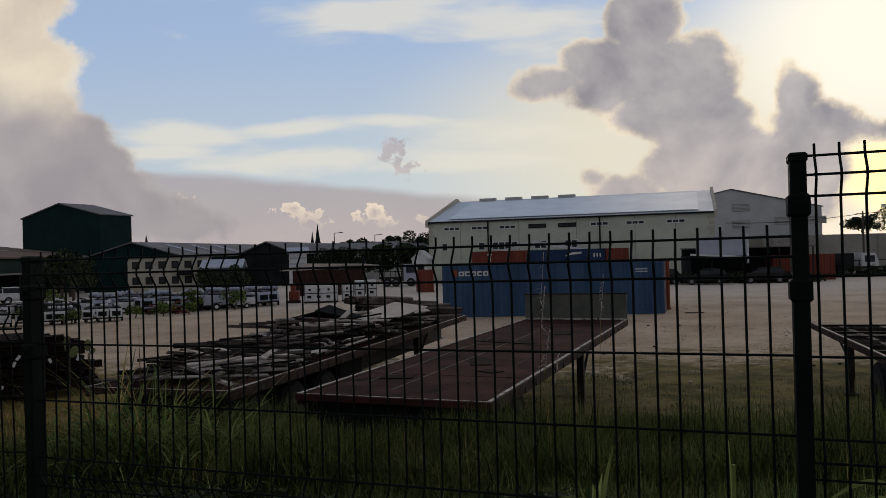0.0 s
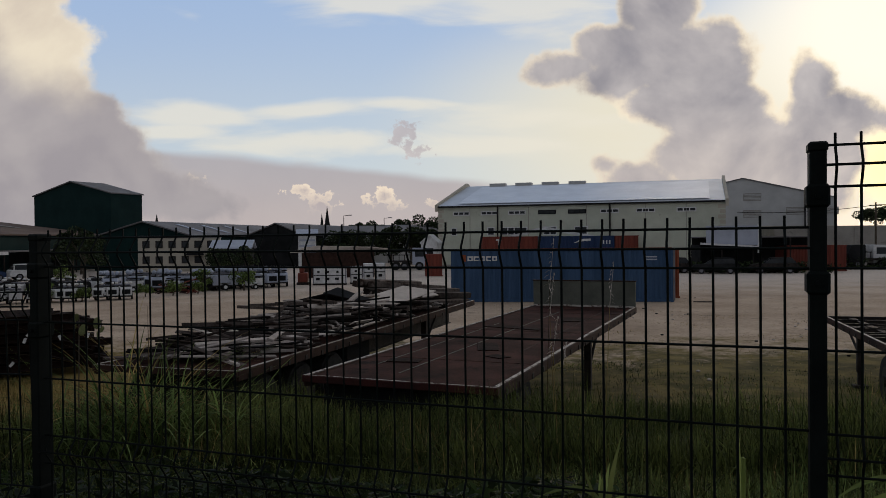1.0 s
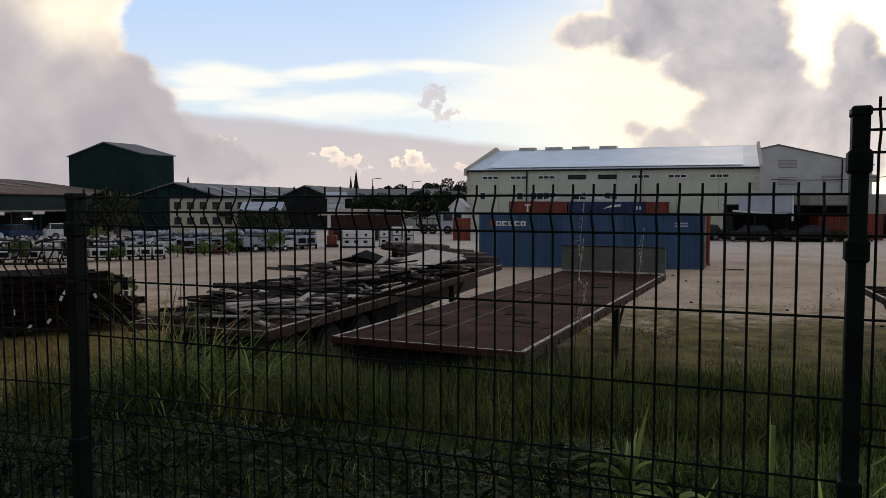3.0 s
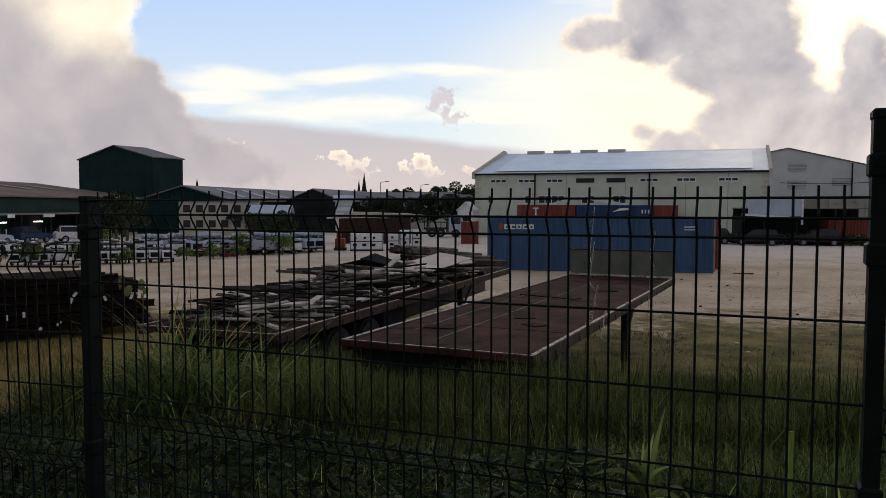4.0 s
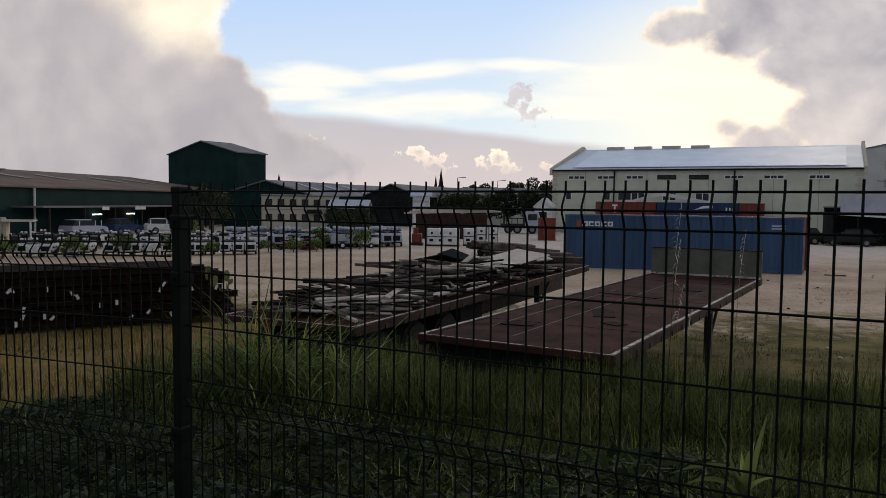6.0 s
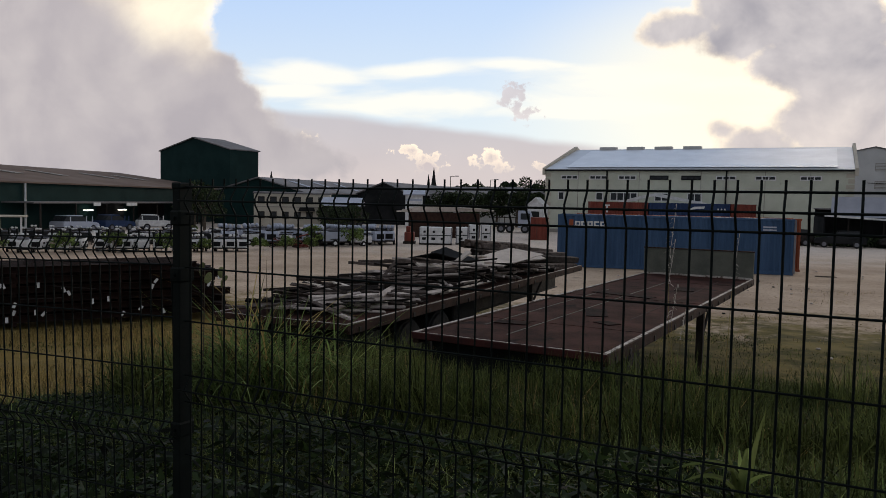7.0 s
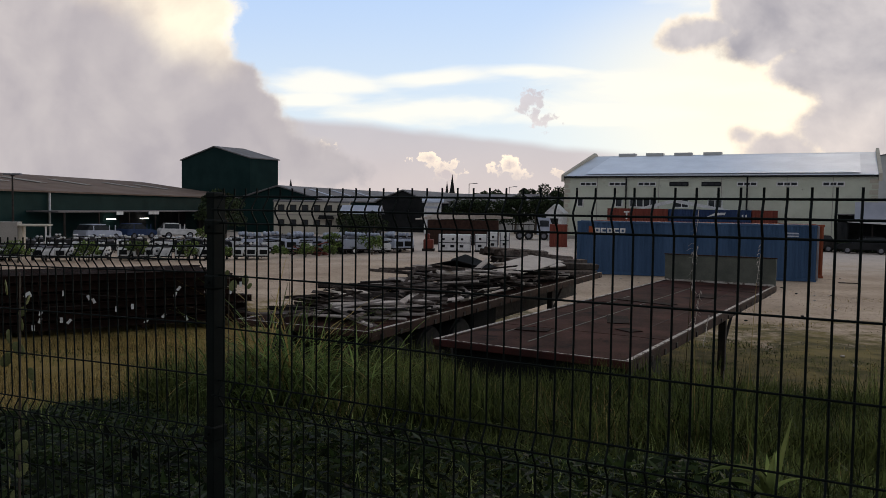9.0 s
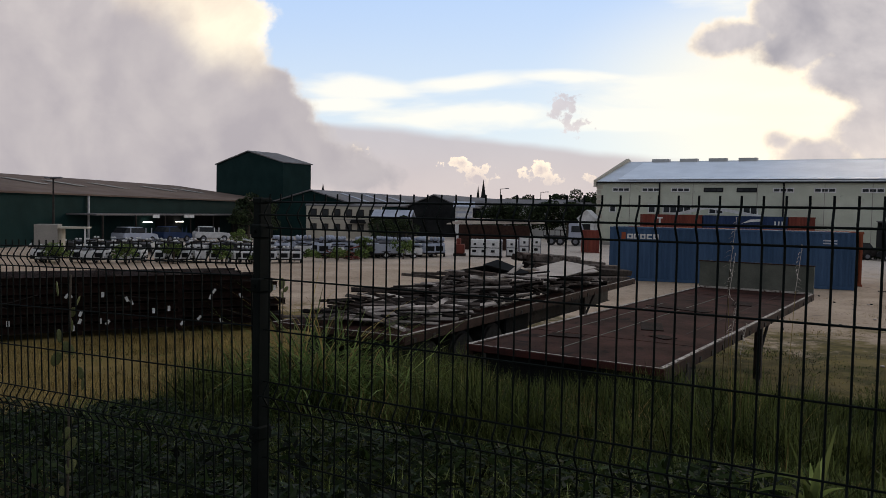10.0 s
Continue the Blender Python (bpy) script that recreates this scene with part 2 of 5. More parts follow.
def ground_material():
    """Gravel in the yard, giving way to grass in patches towards the bank, where shade is painted in."""
    m = material("yard_gravel", (0.34, 0.255, 0.185), (0.54, 0.42, 0.315), 0.25, 0.95, bump=0.6, fine=9.0, stain=(0.13, 0.11, 0.085), stain_at=0.62, gloss=0.05)
    N.tree = m.node_tree
    nodes, links = N.tree.nodes, N.tree.links
    shader = nodes["Principled BSDF"]
    geo = nodes.new("ShaderNodeNewGeometry")
    split = nodes.new("ShaderNodeSeparateXYZ")
    links.new(geo.outputs["Position"], split.inputs[0])
    x, y, _ = (N(o) for o in split.outputs)
    pos = N(geo.outputs["Position"])
    patch, tuft = fog_noise(pos, 0.35, 6.0, 0.65), fog_noise(pos, 2.2, 6.0, 0.7)
    green = (y * -1.0 - x * 0.10 + 25.5 + (patch - 0.5) * 16.0 + (tuft - 0.5) * 13.0).step(-1.5, 3.0)
    old = N(shader.inputs["Base Color"].links[0].from_socket)
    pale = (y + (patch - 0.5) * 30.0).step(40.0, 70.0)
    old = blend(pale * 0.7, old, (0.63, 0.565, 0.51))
    grass = blend(fog_noise(pos, 0.9, 5.0, 0.6).step(0.35, 0.65), (0.046, 0.046, 0.013), (0.155, 0.122, 0.040))
    mottle = fog_noise(pos, 1.6, 8.0, 0.7)
    old = blend(mottle.step(0.52, 0.72) * 0.55, old, (0.17, 0.14, 0.11))
    old = blend(fog_noise(pos, 7.0, 4.0, 0.7).step(0.56, 0.68) * 0.75, old, (0.085, 0.072, 0.05))
    mossy = (y * -1.0 + 27.0 + (patch - 0.5) * 26.0).step(-3.0, 4.0) * fog_noise(pos, 0.8, 6.0, 0.7).step(0.42, 0.62)
    old = blend(mossy * 0.85, old, (0.165, 0.125, 0.042))
    # shade under tall grass and trailer ends, put into the near bank's colour
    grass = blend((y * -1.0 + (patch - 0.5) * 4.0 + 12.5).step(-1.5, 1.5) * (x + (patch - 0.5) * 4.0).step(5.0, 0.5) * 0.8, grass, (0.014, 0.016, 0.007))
    golden = (x * -1.0 - 4.6 + (patch - 0.5) * 10.0).step(-1.0, 3.0)
    grass = blend(golden * 0.75, grass, blend(tuft, (0.075, 0.078, 0.020), (0.30, 0.185, 0.058)))
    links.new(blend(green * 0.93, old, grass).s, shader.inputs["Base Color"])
    return m


M_GROUND = ground_material()
M_FENCE = material("fence_coating", (0.003, 0.005, 0.0048), (0.008, 0.011, 0.010), 8.0, 0.6, bump=0.05, gloss=0.06)
M_RUST = material("rusty_steel", (0.022, 0.013, 0.011), (0.058, 0.030, 0.022), 3.0, 0.85, 0.2, 0.5, 40.0, (0.03, 0.022, 0.02))
M_DECK = material("rusty_deck", (0.019, 0.0098, 0.0082), (0.072, 0.032, 0.025), 1.3, 0.95, 0.0, 0.35, 30.0, (0.014, 0.009, 0.008), 0.57, gloss=0.05)
M_RED = material("red_paint_worn", (0.022, 0.009, 0.008), (0.065, 0.017, 0.014), 2.0, 0.7, 0.0, 0.3, 40.0, (0.07, 0.035, 0.025))
M_RAIL = material("pale_rail", (0.28, 0.245, 0.215), (0.52, 0.475, 0.43), 5.0, 0.7, 0.0, 0.3, 40.0, (0.06, 0.035, 0.025), 0.50)
M_OLDSTEEL = material("old_stacked_steel", (0.008, 0.006, 0.005), (0.030, 0.016, 0.013), 3.0, 0.9, 0.0, 0.5, 40.0, (0.010, 0.008, 0.007), gloss=0.05)
M_DARKSTEEL = material("dark_steel", (0.018, 0.016, 0.016), (0.05, 0.042, 0.038), 4.0, 0.75, 0.3, 0.4)
M_TYRE = material("tyre_rubber", (0.012, 0.012, 0.012), (0.03, 0.03, 0.03), 6.0, 0.9)
M_BOARD = material("headboard_grey", (0.085, 0.09, 0.075), (0.14, 0.14, 0.115), 2.0, 0.8, 0.0, 0.3, 30.0, (0.09, 0.05, 0.035), 0.66)
# one old timber in two tones: dark for shadowed pieces, pale for lit edges
M_WOOD = material("weathered_shaded_timber", (0.010, 0.008, 0.007), (0.11, 0.088, 0.077), 1.1, 0.95, 0.0, 0.12, 50.0, (0.022, 0.015, 0.012), 0.50, 0.97, gloss=0.1)
M_WOODPALE = material("pale_lit_timber", (0.24, 0.205, 0.185), (0.50, 0.44, 0.40), 1.6, 0.95, 0.0, 0.12, 50.0, (0.12, 0.09, 0.075), 0.60, 0.35, gloss=0.1)
M_PLY = material("pale_plywood", (0.42, 0.36, 0.31), (0.60, 0.53, 0.47), 2.0, 0.85, 0.0, 0.3, 50.0, (0.22, 0.17, 0.14))
M_BLUE = material("container_blue", (0.030, 0.066, 0.130), (0.055, 0.105, 0.195), 0.7, 0.6, 0.0, 0.2, 30.0, (0.05, 0.07, 0.11), 0.64, stretch=(2.5, 2.5, 0.3))
M_NAVY = material("container_navy", (0.015, 0.032, 0.085), (0.028, 0.052, 0.12), 0.7, 0.6, 0.0, 0.2, 30.0, (0.05, 0.05, 0.07), 0.66, stretch=(2.5, 2.5, 0.3))
M_ORANGE = material("container_orange", (0.20, 0.055, 0.028), (0.33, 0.095, 0.045), 0.7, 0.65, 0.0, 0.2, 30.0, (0.16, 0.06, 0.04), 0.6, stretch=(2.5, 2.5, 0.3))
M_BROWNRED = material("container_red", (0.12, 0.032, 0.024), (0.20, 0.052, 0.036), 0.7, 0.65, 0.0, 0.2, 30.0, (0.12, 0.045, 0.035), 0.6, stretch=(2.5, 2.5, 0.3))
M_GREYEND = material("container_grey", (0.13, 0.13, 0.15), (0.22, 0.22, 0.24), 1.0, 0.65)
M_WHITE = material("white_paint", (0.50, 0.50, 0.50), (0.74, 0.74, 0.74), 2.0, 0.55, 0.0, 0.1, 40.0, (0.42, 0.39, 0.36), 0.66)
M_SAGE = material("sage_render", (0.47, 0.49, 0.405), (0.58, 0.60, 0.505), 0.5, 0.9, 0.0, 0.15, 12.0, (0.22, 0.215, 0.175), 0.64)
M_CREAM = material("cream_render", (0.42, 0.385, 0.32), (0.52, 0.48, 0.40), 0.5, 0.9, 0.0, 0.15, 12.0, (0.36, 0.32, 0.25), 0.64)
M_ROOF = material("pale_metal_roof", (0.50, 0.53, 0.58), (0.62, 0.65, 0.70), 0.3, 0.42, 0.25, 0.05, 8.0)
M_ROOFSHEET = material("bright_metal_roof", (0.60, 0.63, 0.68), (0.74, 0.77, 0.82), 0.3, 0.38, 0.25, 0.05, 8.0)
M_BROWNROOF = material("brown_sheet_roof", (0.125, 0.09, 0.075), (0.19, 0.145, 0.12), 0.25, 0.85, 0.0, 0.15, 10.0, (0.10, 0.07, 0.06), 0.63, gloss=0.05)
M_GREYROOF = material("grey_sheet_roof", (0.11, 0.105, 0.11), (0.20, 0.19, 0.19), 0.25, 0.7, 0.1, 0.15, 10.0, (0.14, 0.11, 0.10), 0.63)
M_GREEN = material("dark_green_cladding", (0.006, 0.021, 0.021), (0.013, 0.036, 0.034), 0.4, 0.7, 0.0, 0.1, 10.0, gloss=0.05)
M_GREYWALL = material("grey_cladding", (0.44, 0.44, 0.44), (0.54, 0.54, 0.535), 0.4, 0.8, 0.0, 0.1, 10.0)
M_CONCRETE = material("concrete_wall", (0.24, 0.225, 0.205), (0.36, 0.34, 0.31), 0.4, 0.95, 0.0, 0.3, 12.0, (0.17, 0.155, 0.14), 0.6)
# near black; besides dark parts it also colours panels that stand for shade
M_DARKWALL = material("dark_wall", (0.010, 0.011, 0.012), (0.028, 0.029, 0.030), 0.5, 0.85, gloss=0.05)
M_SHEET = material("blue_grey_sheet", (0.33, 0.36, 0.44), (0.44, 0.47, 0.55), 0.8, 0.6)
M_GRASS = leaf_material("grass_blades", (0.012, 0.024, 0.006), (0.122, 0.142, 0.042))
M_CLUMP = leaf_material("lush_grass", (0.045, 0.080, 0.020), (0.20, 0.26, 0.085), 0.45)
M_STRAW = leaf_material("dry_grass", (0.11, 0.080, 0.025), (0.36, 0.27, 0.105))
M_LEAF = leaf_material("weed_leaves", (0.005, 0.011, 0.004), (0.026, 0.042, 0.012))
M_MAIZE = leaf_material("broad_leaves", (0.12, 0.165, 0.042), (0.34, 0.39, 0.14), 0.5)
M_TREE = leaf_material("tree_leaves", (0.015, 0.025, 0.012), (0.04, 0.055, 0.022), 0.2)
M_BARK = material("bark", (0.05, 0.04, 0.03), (0.11, 0.09, 0.07), 6.0, 0.95)
M_CACTUS = material("cactus_pad", (0.07, 0.09, 0.03), (0.20, 0.20, 0.085), 8.0, 0.7)


def glass_material():
    m = material("window_glass", (0.02, 0.024, 0.028), (0.045, 0.05, 0.055), 0.8, 0.25, bump=0.0)
    return m


def lamp_material(name, colour, strength):
    m = bpy.data.materials.new(name)
    m.use_nodes = True
    shader = m.node_tree.nodes["Principled BSDF"]
    shader.inputs["Emission Color"].default_value = (*colour, 1)
    shader.inputs["Emission Strength"].default_value = strength
    return m


M_GLASS = glass_material()
M_TUBE = lamp_material("lit_tube", (1.0, 0.95, 0.85), 2.5)


# ---- mesh helpers ----
def box(bm, lo, hi, m=None, bevel=0.0):
    """A box from corner to corner, turned by m."""
    lo, hi = Vector(lo), Vector(hi)
    made = bmesh.ops.create_cube(bm, size=1.0, matrix=(m or Matrix()) @ Matrix.Translation((lo + hi) / 2) @ Matrix.Diagonal((*(hi - lo), 1)))
    if bevel:
        edges = {e for v in made["verts"] for e in v.link_edges}
        bmesh.ops.bevel(bm, geom=list(edges), offset=bevel, segments=1, affect="EDGES")
    return bm


def rod(bm, a, b, r, seg=8, r2=None):
    a, b = Vector(a), Vector(b)
    turn = (b - a).to_track_quat("Z", "Y").to_matrix().to_4x4()
    bmesh.ops.create_cone(bm, cap_ends=True, segments=seg, radius1=r, radius2=r if r2 is None else r2, depth=(b - a).length,
                          matrix=Matrix.Translation((a + b) / 2) @ turn)
    return bm


def slab(bm, outline, thick, m=None):
    """A flat polygon in x and z, thick along y."""
    m = m or Matrix()
    front = [bm.verts.new(m @ Vector((x, 0, z))) for x, z in outline]
    back = [bm.verts.new(m @ Vector((x, thick, z))) for x, z in outline]
    n = len(outline)
    bm.faces.new(front), bm.faces.new(back[::-1])
    for k in range(n):
        bm.faces.new((front[k], back[k], back[(k + 1) % n], front[(k + 1) % n]))
    bmesh.ops.recalc_face_normals(bm, faces=bm.faces)
    return bm


def part(name, bm, mat, parent=None, label="", m=None, smooth=False):
    me = bpy.data.meshes.new(name)
    bm.to_mesh(me)
    bm.free()
    me.materials.append(mat)
    if smooth:
        me.shade_smooth()
    ob = new(name, me)
    if parent:
        ob.parent = parent
    if m:
        ob.matrix_local = m
    if label:
        ob["label"] = label
    return ob


def share(name, ob, parent, m):
    """Another object on the mesh of ob."""
    other = new(name, ob.data)
    other.parent = parent
    other.matrix_local = m
    return other


def thing(name, m, label, category, group="", kind=""):
    ob = new(name)
    ob.empty_display_size = 0.2
    ob.matrix_world = m
    return tagged(ob, label, category, group, kind)


def sheet_mesh(name, verts, faces, mat, parent=None, label=""):
    me = bpy.data.meshes.new(name)
    me.from_pydata([tuple(v) for v in verts], [], [tuple(f) for f in faces])
    me.materials.append(mat)
    ob = new(name, me)
    if parent:
        ob.parent = parent
    if label:
        ob["label"] = label
    return ob


B = bmesh.new


# ---- ground: a bank that falls from the fence to a flat yard ----
POST_L, ALONG, AWAY = Vector((-1.48, 2.74, 0)), Vector((0.941, -0.338, 0)), Vector((0.338, 0.941, 0))


def ground_z(x, y):
    s = (x - POST_L.x) * AWAY.x + (y - POST_L.y) * AWAY.y
    r = (x - POST_L.x) * ALONG.x + (y - POST_L.y) * ALONG.y
    k = min(max((s - 0.2) / 16.0, 0.0), 1.0)
    k = 1 - k * k * (3 - 2 * k)
    top = (1.52 + 0.08 * min(max(r, -14.0), 6.0)) * min(max((r + 13.0) / 8.0, 0.05), 1.0)
    return top * k + 0.04 * noise.noise((x * 0.6, y * 0.6, 0)) * (1 if y < 30 else 0)


def build_ground():
    xs = sorted({*np.linspace(-30, 30, 81).round(2), -900.0, -400.0, -200.0, -120.0, -70.0, -45.0, 45.0, 70.0, 120.0, 200.0, 400.0, 900.0})
    ys = sorted({*np.linspace(-8, 30, 61).round(2), -300.0, -60.0, -20.0, 36.0, 45.0, 60.0, 80.0, 110.0, 150.0, 220.0, 400.0, 800.0, 1500.0})
    verts = [(x, y, ground_z(x, y)) for y in ys for x in xs]
    w = len(xs)
    faces = [(j * w + i, j * w + i + 1, (j + 1) * w + i + 1, (j + 1) * w + i) for j in range(len(ys) - 1) for i in range(w - 1)]
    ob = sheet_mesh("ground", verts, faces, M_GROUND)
    ob.data.shade_smooth()
    tagged(ob, "pale gravel yard with patchy grass and a grassy bank", "ground", kind="structure")


build_ground()


# ---- fence ----
ROWS_DOWN = [0, .05, .10, .297, .497, .70, .75, .80, 1.0, 1.2, 1.4, 1.45, 1.5, 1.7, 1.9]
FOLDS = [0.05, 0.75, 1.45]


def fold_out(d):
    return sum(max(0.0, 1 - abs(d - c) / 0.05) for c in FOLDS) * 0.034


def build_fence():
    along_turn = Matrix(((ALONG.x, AWAY.x, 0, 0), (ALONG.y, AWAY.y, 0, 0), (0, 0, 1, 0), (0, 0, 0, 1)))
    tops = [3.323, 3.512, 3.716, 3.91]
    span = 2.508
    pitch = 0.0557

    def upright_mesh():
        bm = B()
        ds = [-0.03]
        for c in FOLDS:
            ds += [c - 0.055, c - 0.043, c - 0.01, c + 0.01, c + 0.043, c + 0.055]
        ds += [1.93]
        pts = [Vector((0, -fold_out(d), -d)) for d in ds]
        rings = []
        for pt in pts:
            rings.append([bm.verts.new(pt + Vector((0.0033 * math.cos(a), 0.0033 * math.sin(a), 0))) for a in np.linspace(0, 2 * math.pi, 7)[:-1]])
        for a, b in zip(rings, rings[1:]):
            for k in range(6):
                bm.faces.new((a[k], a[(k + 1) % 6], b[(k + 1) % 6], b[k]))
        bm.faces.new(rings[0]), bm.faces.new(rings[-1][::-1])
        bmesh.ops.recalc_face_normals(bm, faces=bm.faces)
        return bm

    first_up, first_row = None, None
    for n, top in enumerate(tops):
        start = POST_L + ALONG * ((n - 1) * span + 0.012)
        turn = along_turn @ pose(0, 0, 0, 0, -0.15, 0)
        if n == 0:
            turn = along_turn @ pose(0, 0, 0, 0, -1.6, 1.5)
            start = POST_L + ALONG * 0.012 - (turn @ Vector((span, 0, 0)))
            top -= span * 0.028
        panel = thing("mesh_fence", Matrix.Translation((start.x, start.y, top)) @ turn,
                      "dark green welded wire mesh fence with folded ridges", "fence", "mesh fences")
        for k in range(44):
            m = pose((0.056 if n == 0 else 0.040) + k * pitch, 0, 0)
            if first_up is None:
                first_up = part("upright_wire", upright_mesh(), M_FENCE, panel, m=m)
            else:
                share("upright_wire", first_up, panel, m)
        for d in ROWS_DOWN:
            m = pose(0, -fold_out(d) - 0.005, -d)
            if first_row is None:
                first_row = part("cross_wire", rod(B(), (0.015, 0, 0), (2.49, 0, 0), 0.0033, 6), M_FENCE, panel, m=m)
            else:
                share("cross_wire", first_row, panel, m)
    for n, top in enumerate([3.30, 3.528, 3.724, 3.92, 4.12]):
        at = POST_L + ALONG * ((n - 1) * span + 0.012)
        post = thing("fence_post", Matrix.Translation((at.x, at.y, 1.0)) @ along_turn, "dark green square steel fence post with plastic cap", "fence post", "fence posts")
        part("shaft", box(B(), (-0.019, -0.032, 0), (0.019, 0.032, top - 1.02), bevel=0.004), M_FENCE, post)
        part("cap", box(B(), (-0.022, -0.035, top - 1.025), (0.022, 0.035, top - 1.0), bevel=0.005), M_FENCE, post)
        for d in (0.13, 0.34, 0.92, 1.5):
            bm = box(B(), (-0.026, -0.039, top - 1.0 - d - 0.028), (0.026, 0.038, top - 1.0 - d + 0.028), bevel=0.006)
            rod(bm, (0, -0.047, top - 1.0 - d), (0, -0.034, top - 1.0 - d), 0.008, 6)
            part("clamp", bm, M_FENCE, post)


build_fence()


# ---- flatbed trailers ----
def ibeam(bm, a, b, h=0.3, w=0.12, t=0.02):
    """An I-section from a to b, upright."""
    a, b = Vector(a), Vector(b)
    d = (b - a).normalized()
    side = d.cross(Vector((0, 0, 1))).normalized()
    up = side.cross(d)
    m = Matrix((( d.x, side.x, up.x, a.x), (d.y, side.y, up.y, a.y), (d.z, side.z, up.z, a.z), (0, 0, 0, 1)))
    length = (b - a).length
    box(bm, (0, -t / 2, -h), (length, t / 2, 0), m)
    box(bm, (0, -w / 2, -t), (length, w / 2, 0), m)
    box(bm, (0, -w / 2, -h), (length, w / 2, -h + t), m)
    return bm


def landing_leg(parent, x, y, top, foot_at):
    leg = part("landing_leg", box(B(), (x - 0.07, y - 0.07, foot_at + 0.35), (x + 0.07, y + 0.07, top), bevel=0.01), M_DARKSTEEL, parent)
    part("inner_tube", box(B(), (x - 0.052, y - 0.052, foot_at + 0.05), (x + 0.052, y + 0.052, foot_at + 0.4)), M_DARKSTEEL, leg)
    part("foot", box(B(), (x - 0.16, y - 0.13, foot_at), (x + 0.16, y + 0.13, foot_at + 0.07), bevel=0.015), M_DARKSTEEL, leg)
    bm = B()
    rod(bm, (x, y + 0.05, foot_at + 0.75), (x, y + 1.0, top - 0.05), 0.03, 6)
    part("brace", bm, M_DARKSTEEL, leg)


def wheel(parent, x, y, z, r=0.5, w=0.28):
    bm = B()
    rod(bm, (x - w / 2, y, z), (x + w / 2, y, z), r, 28)
    bmesh.ops.bevel(bm, geom=[e for e in bm.edges if len(e.link_faces) == 2 and any(len(f.verts) > 4 for f in e.link_faces)], offset=0.05, segments=2, affect="EDGES")
    tyre = part("wheel", bm, M_TYRE, parent)
    bm = B()
    rod(bm, (x - w / 2 - 0.01, y, z), (x + w / 2 + 0.01, y, z), r * 0.55, 20)
    rod(bm, (x - w / 2 - 0.06, y, z), (x + w / 2 + 0.06, y, z), r * 0.2, 12)
    part("rim", bm, M_DARKSTEEL, tyre)


def flatbed(m, length, width, deck_z, label, deck=True, board=True, deck_mat=None, beam_from=2.6, beam_h=0.38):
    """A flatbed trailer: x across from 0 (right side) to -width, y along, z up from the ground."""
    t = thing("flatbed_trailer", m, label, "trailer", "parked trailers")
    if deck:
        n = 6
        for k in range(n):
            y0, y1 = k * length / n, (k + 1) * length / n - 0.006
            bm = box(B(), (-width + 0.1, y0, deck_z - 0.045), (-0.1, y1, deck_z + 0.004 * (k % 2)))
            part("deck_plate", bm, deck_mat or M_DECK, t)
    else:
        for k in range(11):
            y = 0.1 + k * (length - 0.2) / 10
            part("cross_member", ibeam(B(), (-width + 0.08, y, deck_z - 0.02), (-0.08, y, deck_z - 0.02), 0.14, 0.08, 0.012), M_DARKSTEEL, t)
    for x, inward in ((0.0, -1), (-width, 1)):
        bm = box(B(), (min(x, x + inward * 0.1), 0, deck_z - 0.135), (max(x, x + inward * 0.1), length, deck_z + 0.018), bevel=0.008)
        rail = part("side_rail", bm, M_RUST, t)
        bm = box(B(), (min(x + inward * 0.02, x + inward * 0.07), 0.01, deck_z + 0.017), (max(x + inward * 0.02, x + inward * 0.07), length - 0.01, deck_z + 0.024))
        part("worn_top", bm, M_RAIL, rail, "pale worn top edge")
        for k in range(int(length / 0.6)):
            y = 0.3 + k * 0.6
            box_m = box(B(), (x - 0.035 if inward < 0 else x - 0.012, y - 0.04, deck_z - 0.13), (x + 0.012 if inward < 0 else x + 0.035, y + 0.04, deck_z - 0.05))
            part("stake_pocket", box_m, M_DARKSTEEL, rail)
    bm = box(B(), (-width, -0.05, deck_z - 0.075), (0, 0.0, deck_z + 0.02), bevel=0.01)
    part("rear_bumper", bm, M_RED if board else M_RUST, t, "worn red painted end beam")
    part("end_edge", box(B(), (-width + 0.02, -0.040, deck_z + 0.021), (-0.02, -0.015, deck_z + 0.026)), M_RAIL, t)
    for x in (-width / 2 - 0.5, -width / 2 + 0.5):
        part("chassis_beam", ibeam(B(), (x, beam_from if deck else 0.2, deck_z - 0.05), (x, length - 0.2, deck_z - 0.05), beam_h if deck else 0.26, 0.14), M_DARKSTEEL, t)
    for k in range(6):
        y = 0.8 + k * (length - 1.6) / 5
        part("cross_beam", box(B(), (-width + 0.1, y - 0.05, deck_z - 0.16), (-0.1, y + 0.05, deck_z - 0.047)), M_DARKSTEEL, t)
    if board:
        bm = box(B(), (-width + 0.02, length - 0.06, deck_z), (-0.02, length - 0.02, deck_z + 0.68))
        hb = part("headboard", bm, M_BOARD, t, "grey-green steel headboard")
        for x in np.linspace(-width + 0.05, -0.05, 5):
            part("stiffener", box(B(), (x - 0.03, length - 0.02, deck_z - 0.1), (x + 0.03, length + 0.03, deck_z + 0.68)), M_BOARD, hb)
        part("top_rail", box(B(), (-width, length - 0.075, deck_z + 0.68), (0, length - 0.005, deck_z + 0.705)), M_RUST, hb)
        part("foot_rail", box(B(), (-width + 0.05, length - 0.10, deck_z + 0.005), (-0.05, length - 0.061, deck_z + 0.05)), M_RAIL, hb)
    return t


def trailer_pose(corner, ahead, roll=0.0):
    return pose(corner[0], corner[1], 0, 0, roll, math.degrees(math.atan2(-ahead[0], ahead[1])))


